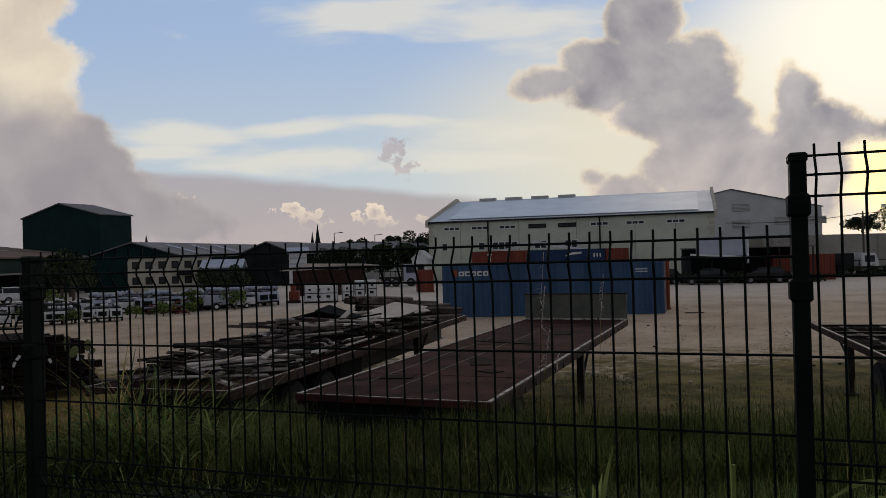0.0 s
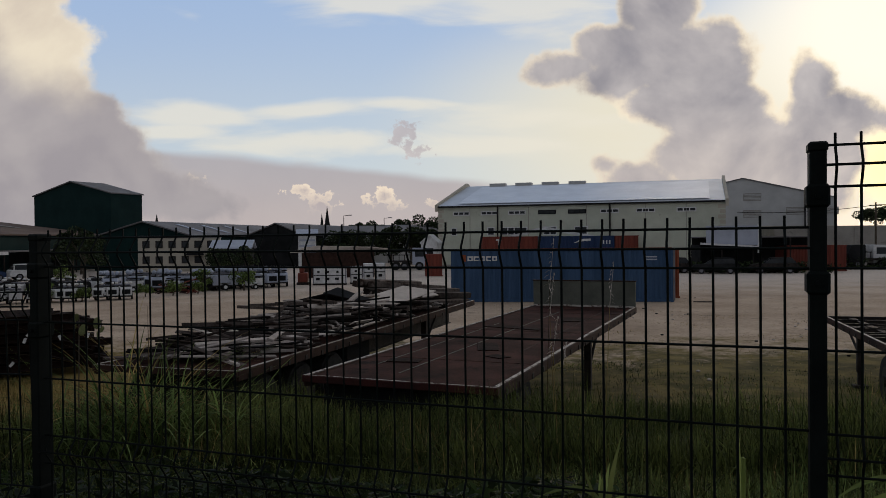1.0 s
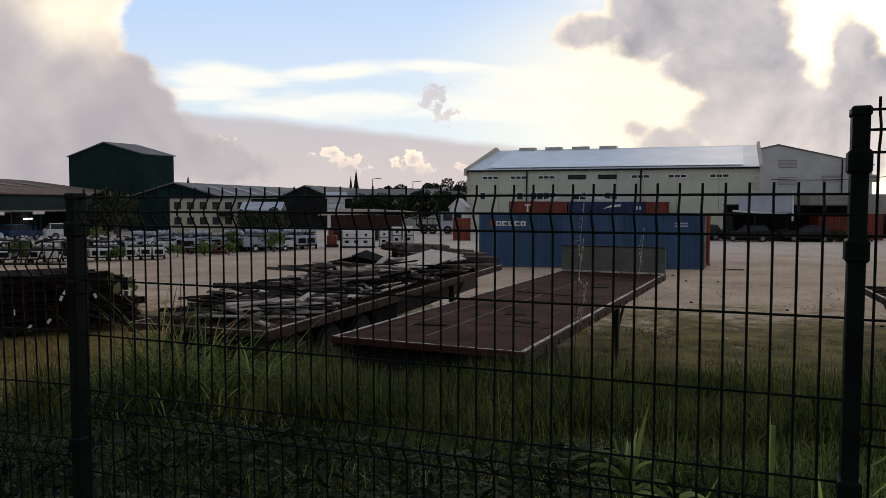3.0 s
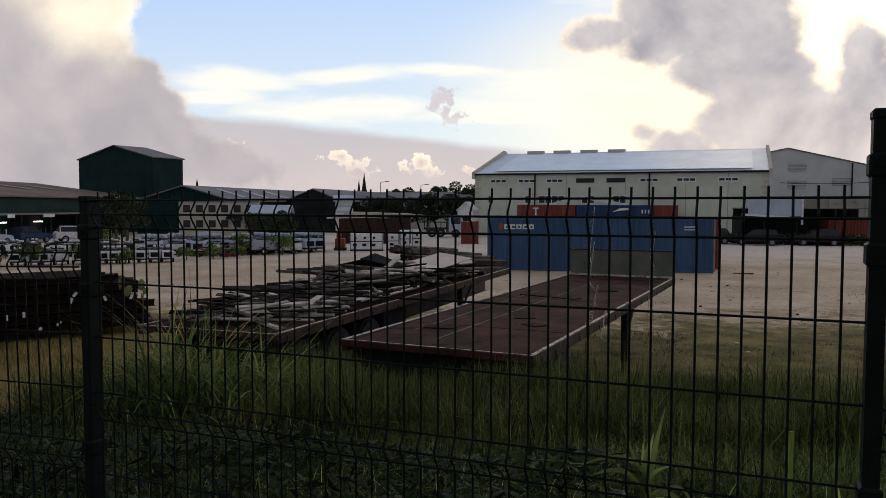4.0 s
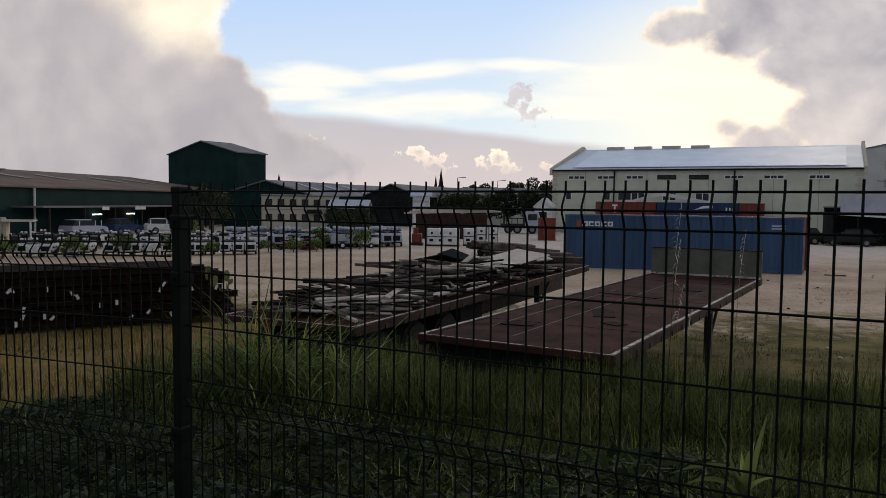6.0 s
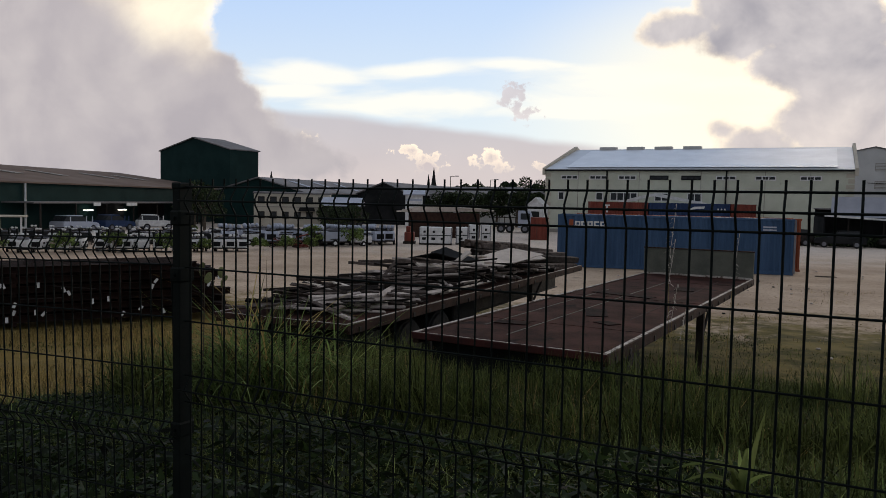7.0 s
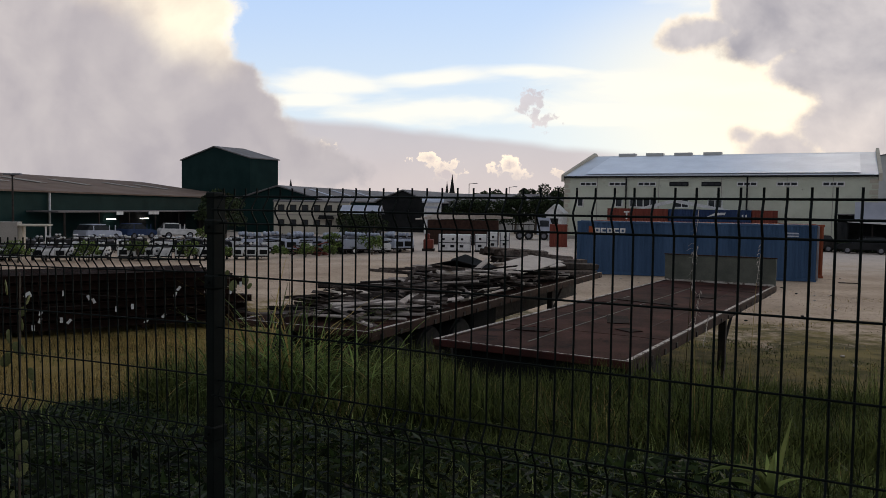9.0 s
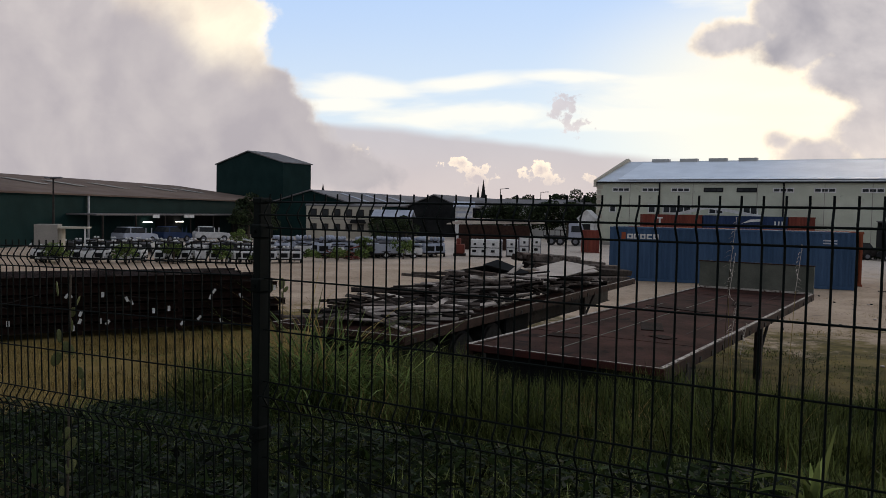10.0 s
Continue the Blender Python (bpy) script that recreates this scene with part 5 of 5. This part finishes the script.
lorry(pose(54.0, 83.0, 0, 0, 0, -4), M_DARKSTEEL, "dark stake lorry parked by the wall", 7.5)
lorry(pose(-7.4, 88.0, 0, 0, 0, 2), M_SHEET, "blue-grey flatbed lorry near the warehouse", 4.6)


def hedge(x0, y0, x1, y1, h, seed, label):
    g = np.random.default_rng(seed)
    n = 5000
    f = g.random(n)
    p = np.stack([x0 + (x1 - x0) * f + g.normal(0, 0.3, n), y0 + (y1 - y0) * f + g.normal(0, 0.45, n), h * (0.6 + 0.4 * np.sin(f * 23.0 + 2 * np.sin(f * 61.0))) * g.random(n) ** 0.7], 1)
    u = g.normal(size=(n, 3))
    u /= np.linalg.norm(u, axis=1)[:, None]
    v = np.cross(u, g.normal(size=(n, 3)))
    v /= np.linalg.norm(v, axis=1)[:, None]
    L = g.uniform(0.08, 0.2, n)[:, None]
    verts = np.stack([p - u * L, p + v * L * 0.5, p + u * L, p - v * L * 0.5], 1).reshape(-1, 3)
    ob = sheet_mesh("bushes", verts.tolist(), np.arange(4 * n).reshape(-1, 4).tolist(), M_TREE)
    tagged(ob, label, "bushes", kind="stuff")


hedge(17.0, 78.5, 36.0, 73.6, 1.1, 21, "dark low bushes at the far edge of the yard")
hedge(36.0, 83.0, 66.0, 80.0, 1.3, 22, "dark low bushes before the retaining wall")


# ---- trees ----
def tree(x, y, height, spread, z=0.0, leaves=1500, seed=0, label="dark green broad-leaved tree against the sky", mat=None):
    rnd = np.random.default_rng(seed)
    t = thing("tree", pose(x, y, z), label, "tree", "trees")
    bm = B()
    rod(bm, (0, 0, 0), (0.1, 0, height * 0.55), 0.05 * height ** 0.8, 8, 0.02 * height ** 0.8)
    for k in range(6):
        a = k * 1.05 + rnd.uniform(-0.3, 0.3)
        rod(bm, (0.05, 0, height * rnd.uniform(0.3, 0.5)), (spread * 0.6 * math.cos(a), spread * 0.6 * math.sin(a), height * rnd.uniform(0.6, 0.85)), 0.018 * height ** 0.8, 6, 0.01)
    part("trunk", bm, M_BARK, t)
    clumps = []
    for k in range(16):
        a, r = rnd.uniform(0, 6.28), spread * math.sqrt(rnd.uniform(0, 0.8))
        clumps.append((r * math.cos(a), r * math.sin(a), height * rnd.uniform(0.45, 0.92) - 0.12 * height * (r / spread), spread * rnd.uniform(0.22, 0.42)))
    idx = rnd.integers(0, len(clumps), leaves)
    c = np.array(clumps)[idx]
    d = rnd.normal(size=(leaves, 3))
    d /= np.linalg.norm(d, axis=1)[:, None]
    p = c[:, :3] + d * (c[:, 3] * rnd.uniform(0.45, 1.0, leaves) ** 0.5)[:, None] * (1, 1, 0.75)
    s = rnd.uniform(0.10, 0.24, leaves)[:, None] * (height / 7) ** 0.5
    u = rnd.normal(size=(leaves, 3))
    u /= np.linalg.norm(u, axis=1)[:, None]
    v = np.cross(u, rnd.normal(size=(leaves, 3)))
    v /= np.linalg.norm(v, axis=1)[:, None]
    verts = np.stack([p - u * s, p + v * s * 0.5, p + u * s, p - v * s * 0.5], 1).reshape(-1, 3)
    faces = np.arange(leaves * 4).reshape(-1, 4)
    sheet_mesh("crown", verts.tolist(), faces.tolist(), mat or M_TREE, t)
    return t


for k, (x, y, h, sp) in enumerate(((-17.5, 112, 4.6, 2.6), (-14.5, 110, 5.2, 3.0), (-11.5, 109, 4.8, 2.8), (-8.6, 108, 5.6, 3.0), (-5.8, 108, 5.4, 2.8), (-3.2, 107, 5.6, 2.6),
                                   (-14.2, 131, 7.2, 2.6), (-9.0, 140, 7.6, 3.0), (-6.5, 141, 8.3, 3.2), (-3.5, 138, 7.8, 3.2), (-1.2, 134, 7.4, 2.4), (-17.5, 140, 7.0, 2.6),
                                   (-40.6, 84, 4.6, 2.6), (-38.6, 78, 5.2, 2.2), (-23.8, 84.5, 3.2, 1.6))):
    tree(x, y, h, sp, seed=k, leaves=4200)
for k, (x, y, h, sp) in enumerate(((-21.0, 70, 3.2, 1.4), (-19.6, 73, 3.0, 1.5), (-30.5, 60, 1.8, 0.9), (-23.6, 44.0, 1.25, 0.7), (-26.0, 42.4, 1.35, 0.6), (-28.0, 40.6, 1.3, 0.75), (-31.3, 39.0, 1.3, 0.8), (-21.9, 45.3, 0.9, 0.6), (-20.5, 68, 2.8, 1.3), (-35.5, 74, 4.6, 2.0), (-18.2, 50.0, 1.0, 0.8), (-16.9, 51.0, 0.8, 0.7), (-19.6, 49.0, 0.9, 0.6), (-17.4, 53.5, 1.7, 0.7), (-14.8, 54.5, 1.5, 0.9))):
    tree(x, y, h, sp, seed=70 + k, leaves=900, label="green shrub growing among parked machines", mat=M_CLUMP if h < 2 else M_TREE)
for k, (x, y, h, sp) in enumerate(((64.5, 119, 3.6, 2.6), (68.5, 118, 4.4, 3.2), (73.5, 119, 4.2, 3.4), (80.0, 119, 5.0, 3.6))):
    tree(x, y, h, sp, z=4.5, seed=40 + k, leaves=4500, label="dark tree on the upper yard against the glow")


# ---- loose things in the yard ----
rnd = random.Random(3)
kerb = thing("concrete_block", pose(5.25, 13.6, ground_z(5.6, 13.7) + 0.0, 0, 0, -3), "dark flat concrete block lying in the grass", "block")
part("slab", box(B(), (0, 0, 0), (0.75, 0.3, 0.2), bevel=0.02), M_DARKWALL, kerb)
for k in range(40):
    x, y = rnd.uniform(2, 16), rnd.uniform(18, 45)
    ob = part("stone", box(B(), (-0.05, -0.04, -0.01), (0.05, 0.04, 0.035), bevel=0.012), M_PLY if k % 3 else M_DARKWALL, None, "", pose(x, y, ground_z(x, y) + 0.012, 0, 0, rnd.uniform(0, 180)))
    tagged(ob, "small loose stone on the gravel", "stone", "loose stones")
board = part("fallen_board", box(B(), (0, 0, 0), (1.0, 0.16, 0.04), bevel=0.006), M_WOOD, None, "", pose(12.9, 41.6, 0.02, 0, 0, -12))
tagged(board, "weathered board lying on gravel beside a container", "board")


# ---- grass and weeds ----
def bank_z(x, y):
    s = (x - POST_L.x) * AWAY.x + (y - POST_L.y) * AWAY.y
    r = (x - POST_L.x) * ALONG.x + (y - POST_L.y) * ALONG.y
    k = np.clip((s - 0.2) / 16.0, 0.0, 1.0)
    k = 1 - k * k * (3 - 2 * k)
    return (1.52 + 0.08 * np.clip(r, -14, 6)) * np.clip((r + 13.0) / 8.0, 0.05, 1.0) * k


def blades(name, n, seed, place, height, width, lean, mat, label, joints=3):
    """Tapered bent blades; place gives x and y, height gives each blade's length."""
    g = np.random.default_rng(seed)
    x, y = place(g, n)
    h = height(g, x, y)
    keep = h > 0.03
    x, y, h = x[keep], y[keep], h[keep]
    n = len(x)
    z = bank_z(x, y) - 0.02
    a, face = g.uniform(0, 2 * np.pi, n), g.uniform(0, 2 * np.pi, n)
    bend = np.abs(g.normal(0, lean, n))
    w = width * g.uniform(0.6, 1.3, n)
    rows = []
    for k in range(joints + 1):
        f = k / joints
        off = bend * h * f ** 2
        cx, cy = x + np.cos(a) * off, y + np.sin(a) * off
        cz = z + h * f * (1 - 0.35 * np.clip(bend, 0, 1.6) * f)
        ww = w * (1 - f) ** 0.7 * 0.5
        if k < joints:
            rows.append(np.stack([cx - np.cos(face) * ww, cy - np.sin(face) * ww, cz], 1))
            rows.append(np.stack([cx + np.cos(face) * ww, cy + np.sin(face) * ww, cz], 1))
        else:
            rows.append(np.stack([cx, cy, cz], 1))
    per = len(rows)
    verts = np.stack(rows, 1).reshape(-1, 3)
    base = (np.arange(n) * per)[:, None]
    quads = [base + np.array([[2 * k, 2 * k + 1, 2 * k + 3, 2 * k + 2]]) for k in range(joints - 1)]
    faces = np.concatenate(quads).tolist() + (base + np.array([[per - 3, per - 2, per - 1]])).tolist()
    ob = sheet_mesh(name, verts.tolist(), faces, mat)
    return tagged(ob, label, "grass", kind="stuff")


def strip(s0, s1, r0, r1):
    def place(g, n):
        s, r = g.uniform(s0, s1, n), g.uniform(r0, r1, n)
        return POST_L.x + s * AWAY.x + r * ALONG.x, POST_L.y + s * AWAY.y + r * ALONG.y
    return place


def clumped(lo, hi, size, cut=0.0):
    def height(g, x, y):
        wob = (np.sin(x * 1.7 * size + 1.3 * np.sin(y * 1.1 * size)) + np.sin(y * 2.3 * size + 0.7 + 1.7 * np.sin(x * 0.9 * size))) / 4 + 0.5
        h = lo + (hi - lo) * wob * g.uniform(0.4, 1.0, len(x))
        return np.where(wob + g.uniform(-0.2, 0.2, len(x)) < cut, 0.0, h)
    return height


blades("grass", 56000, 1, strip(1.6, 9.0, -7, 8), clumped(0.18, 0.60, 1.0), 0.020, 0.95, M_GRASS, "dense uncut green grass on the bank")
blades("grass", 30000, 2, strip(4.2, 7.6, -6, 4.5), clumped(0.40, 1.12, 1.3, 0.12), 0.018, 0.55, M_GRASS, "tall uncut grass below the trailers")
blades("grass", 46000, 3, strip(8.0, 20.0, -16, 12), clumped(0.03, 0.15, 0.9, 0.36), 0.016, 0.9, M_GRASS, "short patchy grass at the edge of the gravel")
blades("dry_grass", 26000, 4, strip(3.2, 12.5, -16, -1.5), clumped(0.12, 0.36, 0.7, 0.2), 0.010, 0.45, M_STRAW, "straw-coloured dry grass on the bank")
blades("dry_grass", 3200, 5, strip(4.0, 8.0, -5, 7), clumped(0.40, 0.95, 1.1, 0.2), 0.012, 0.70, M_STRAW, "thin dry stalks among the grass")

blades("dry_grass", 26000, 6, strip(1.8, 10.5, 1.2, 10), clumped(0.15, 0.50, 1.4, 0.2), 0.014, 0.8, M_STRAW, "short dry grass mixed into the bank")

blades("grass", 16000, 7, strip(6.6, 12.5, -5.5, 2.6), clumped(0.22, 0.62, 1.2), 0.020, 0.6, M_GRASS, "uncut grass growing under the trailers")
blades("grass", 34000, 8, strip(0.4, 6.0, 1.2, 8.5), clumped(0.20, 0.58, 1.6), 0.015, 0.9, M_CLUMP, "dense uncut green grass by the fence")

blades("grass", 26000, 10, strip(13.0, 36.0, -3.0, 24.0), clumped(0.02, 0.11, 0.8, 0.50), 0.020, 0.9, M_STRAW, "sparse short tufts of dry grass in the gravel")

# backlit glints on bent tips, painted as a few blades of paler colour
blades("grass", 5200, 11, strip(1.4, 7.0, -5.0, 8.0), clumped(0.22, 0.62, 1.3), 0.012, 1.3, M_MAIZE, "arching grass blades coloured pale as backlit highlights among the green", 5)


def leafy_weeds():
    """Low broad-leaved weeds behind the fence."""
    g = np.random.default_rng(9)
    n = 40000
    s, r = 0.35 + 4.6 * g.random(n) ** 1.2, g.uniform(-7.5, 5.5, n)
    x, y = POST_L.x + s * AWAY.x + r * ALONG.x, POST_L.y + s * AWAY.y + r * ALONG.y
    wob = (np.sin(x * 2.1 + np.sin(y * 1.9)) + np.sin(y * 2.7 + 2 * np.sin(x * 1.3))) / 4 + 0.5
    top = (0.25 + 0.50 * wob) * np.clip(1.25 - s / 4.6, 0.25, 1) * np.where(r > 1.6, 0.6, 1.0)
    z = bank_z(x, y) + top * g.random(n) ** 0.6
    p = np.stack([x, y, z], 1)
    u = g.normal(size=(n, 3)) * (1, 1, 0.45)
    u /= np.linalg.norm(u, axis=1)[:, None]
    v = np.cross(u, g.normal(size=(n, 3)) * 0.5 + (0, 0, 1.0))
    v /= np.linalg.norm(v, axis=1)[:, None]
    L = g.uniform(0.025, 0.08, n)[:, None]
    verts = np.stack([p - u * L, p - u * L * 0.2 + v * L * 0.26, p + u * L, p - u * L * 0.2 - v * L * 0.26], 1).reshape(-1, 3)
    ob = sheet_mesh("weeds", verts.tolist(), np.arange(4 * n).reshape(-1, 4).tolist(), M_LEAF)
    tagged(ob, "dark low broad-leaved weeds behind the fence", "weeds", kind="stuff")


leafy_weeds()


def ribbon(bm, pts, width, fold=0.25):
    """A leaf along pts, wide in the middle, slightly folded along its rib."""
    pts = [Vector(q) for q in pts]
    n = len(pts)
    rows = []
    for k, q in enumerate(pts):
        d = (pts[min(k + 1, n - 1)] - pts[max(k - 1, 0)]).normalized()
        side = d.cross(Vector((0, 0, 1)))
        side = side.normalized() if side.length > 1e-4 else Vector((1, 0, 0))
        w = width * math.sin(math.pi * (0.12 + 0.88 * k / (n - 1))) ** 0.8 if k < n - 1 else 0.002
        up = side.cross(d).normalized() * (w * fold)
        rows.append([bm.verts.new(q - side * w / 2 + up), bm.verts.new(q), bm.verts.new(q + side * w / 2 + up)])
    for a, b in zip(rows, rows[1:]):
        bm.faces.new((a[0], a[1], b[1], b[0])), bm.faces.new((a[1], a[2], b[2], b[1]))
    return bm


def arch(base, yaw, length, rise, droop, n=9):
    a = math.radians(yaw)
    return [(base[0] + math.cos(a) * length * f * (0.35 + 0.65 * f), base[1] + math.sin(a) * length * f * (0.35 + 0.65 * f), base[2] + rise * f - droop * f * f) for f in np.linspace(0, 1, n)]


def maize(x, y, top, seed, label, upright=5, side=5, thin=False):
    """A tall leafy plant close behind the fence, its top at the height top."""
    g = random.Random(seed)
    z = ground_z(x, y)
    h = top - z
    p = thing("broad_leaf_plant", pose(x, y, z), label, "plant", "broad-leaved plants")
    part("stem", rod(B(), (0, 0, 0), (0.01, 0.005, h - (0.30 if upright > 3 else 0.08)), 0.011, 7, 0.006), M_MAIZE, p)
    for k in range(upright):
        b = (0.008, 0.004, h - 0.42 + 0.03 * k)
        pts = arch(b, g.uniform(0, 360), g.uniform(0.03, 0.13), 0.42 - 0.06 * k, g.uniform(0.0, 0.05), 10)
        part("leaf", ribbon(B(), pts, g.uniform(0.018, 0.030) * (0.4 if thin else 1.0), 0.35), M_MAIZE, p, smooth=True)
    for k in range(side):
        b = (0.005, 0.002, h - 0.26 + 0.16 * k / max(1, side) - (0.10 if upright > 3 else 0.0))
        yaw = g.choice((-20, 160)) + g.uniform(-40, 40)
        pts = arch(b, yaw, g.uniform(0.10, 0.21), g.uniform(0.16, 0.28), g.uniform(0.14, 0.26), 12)
        part("leaf", ribbon(B(), pts, g.uniform(0.022, 0.036), 0.30), M_MAIZE, p, smooth=True)
    for k in range(4):
        b = (0, 0, h * (0.2 + 0.12 * k))
        part("leaf", ribbon(B(), arch(b, k * 137 + g.uniform(-20, 20), g.uniform(0.25, 0.4), 0.26, g.uniform(0.2, 0.4)), g.uniform(0.025, 0.04), 0.3), M_MAIZE, p, smooth=True)


maize(0.43, 2.265, 2.93, 1, "tall leafy plant with long pale green leaves behind the fence", 6, 5)
maize(0.56, 2.225, 2.74, 2, "leafy plant with drooping pale leaves behind the fence", 2, 6)
maize(0.66, 2.215, 2.68, 6, "leafy plant with drooping pale leaves behind the fence", 1, 6)
maize(0.80, 2.15, 2.96, 4, "slender leafy plant with one thin upright leaf", 1, 0, True)
maize(0.84, 2.17, 2.74, 7, "leafy plant with long drooping yellow-green leaves", 1, 7)
maize(0.95, 2.12, 2.72, 8, "leafy plant with long drooping yellow-green leaves", 1, 6)
maize(1.20, 2.02, 3.02, 3, "tall leafy plant with long pale green leaves beside a post", 4, 6)


def tall_clump(x, y, seed, count, h0, h1, label, mat, width=0.018):
    g = random.Random(seed)
    z = ground_z(x, y)
    p = thing("grass_clump", pose(x, y, z), label, "grass clump", "grass clumps")
    for k in range(count):
        h = g.uniform(h0, h1)
        yaw = g.uniform(0, 360)
        b = (g.gauss(0, 0.28), g.gauss(0, 0.22), 0)
        part("blade", ribbon(B(), arch(b, yaw, h * g.uniform(0.35, 0.9), h * 1.3, h * g.uniform(0.35, 1.1), 9), width * g.uniform(0.7, 1.4), 0.15), mat, p)
    return p


tall_clump(-3.35, 8.1, 1, 430, 0.45, 1.75, "tall arching clump of wild green grass", M_CLUMP, 0.018)
tall_clump(-2.75, 8.3, 2, 150, 0.6, 1.5, "arching clump of wild green grass by the trailer", M_CLUMP, 0.017)
tall_clump(-4.1, 8.5, 3, 120, 0.6, 1.5, "arching clump of wild green grass", M_CLUMP, 0.017)
tall_clump(-3.5, 8.5, 4, 62, 1.2, 2.1, "tall dry brown arching grass stalks", M_STRAW, 0.015)
tall_clump(-2.6, 8.7, 5, 60, 0.6, 1.15, "low arching clump of pale grass", M_MAIZE, 0.022)


def seed_stalks(x, y, h, seed, label):
    g = random.Random(seed)
    p = thing("seed_stalk", pose(x, y, ground_z(x, y)), label, "grass stalk", "seeding stalks")
    lean = g.uniform(-0.08, 0.08)
    part("stem", rod(B(), (0, 0, 0), (lean, 0.02, h * 0.8), 0.0035, 5, 0.002), M_STRAW, p)
    bm = B()
    for k in range(12):
        f = k / 11
        q = (lean + 0.04 * f * f, 0.02, h * (0.8 + 0.2 * f))
        ribbon(bm, arch(q, g.uniform(0, 360), 0.05 * (1.3 - f), 0.03, 0.05, 4), 0.009)
    rod(bm, (lean, 0.02, h * 0.8), (lean + 0.04, 0.02, h), 0.002, 5)
    part("seed_head", bm, M_PLY, p, "pale feathery seed head")


for k, (x, y, h) in enumerate(((0.80, 6.8, 2.45), (0.92, 6.85, 2.15), (1.35, 7.0, 2.25), (0.9, 6.6, 1.75), (1.0, 6.75, 1.55))):
    seed_stalks(x, y, h - 0.25, k, "thin dry grass stalk with a pale seed head")


def pad_plant(x, y, h, seed, label, mat=None, size=0.055):
    """A thin climbing stem with oval leaves."""
    g = random.Random(seed)
    p = thing("climbing_plant", pose(x, y, ground_z(x, y)), label, "plant", "climbing plants")
    part("stem", rod(B(), (0, 0, 0), (0.03, 0, h), 0.008, 6, 0.005), M_BARK, p)
    for k in range(int(h / 0.075)):
        z = h * (0.2 if size < 0.055 else 0.91) + k * 0.062
        if z > h:
            break
        r = size * g.uniform(0.7, 1.25)
        bm = B()
        bmesh.ops.create_uvsphere(bm, u_segments=10, v_segments=6, radius=1.0)
        part("oval_leaf", bm, M_CACTUS, p, "", pose(g.uniform(-0.07, 0.09), g.uniform(-0.03, 0.03), z, g.uniform(-20, 20), g.uniform(-35, 35), g.uniform(-60, 60)) @ Matrix.Diagonal((r * 0.62, r * 0.14, r, 1)), smooth=True)


pad_plant(-2.88, 3.42, 1.72, 1, "climbing plant with thick oval leaves on the fence", size=0.036)
pad_plant(-3.95, 8.05, 1.74, 2, "upright plant with oval green pads", size=0.05501)
pad_plant(-3.72, 8.0, 1.66, 3, "upright plant with oval green pads", size=0.05501)


def cable(a, b, sag, r=0.02):
    a, b = Vector(a), Vector(b)
    pts = [a.lerp(b, f) - Vector((0, 0, sag * 4 * f * (1 - f))) for f in np.linspace(0, 1, 13)]
    bm = B()
    rings = [[bm.verts.new(q + Vector((0, r * math.cos(w), r * math.sin(w)))) for w in (0, 1.26, 2.51, 3.77, 5.03)] for q in pts]
    for u, v in zip(rings, rings[1:]):
        for k in range(5):
            bm.faces.new((u[k], u[(k + 1) % 5], v[(k + 1) % 5], v[k]))
    ob = part("overhead_cable", bm, M_DARKSTEEL)
    tagged(ob, "thin black overhead cable between buildings", "cable", "overhead cables")


cable((31.3, 85.5, 6.2), (47.0, 86.5, 6.9), 0.35, 0.035)
cable((47.0, 86.5, 6.9), (80.0, 95.0, 11.5), 0.8, 0.035)
pole = thing("power_pole", pose(47.0, 86.5, 0), "tall dark timber power pole", "pole")
part("shaft", rod(B(), (0, 0, 0), (0, 0, 7.2), 0.13, 8, 0.09), M_BARK, pole)
part("crossarm", box(B(), (-0.7, -0.05, 6.8), (0.7, 0.05, 6.92)), M_BARK, pole)
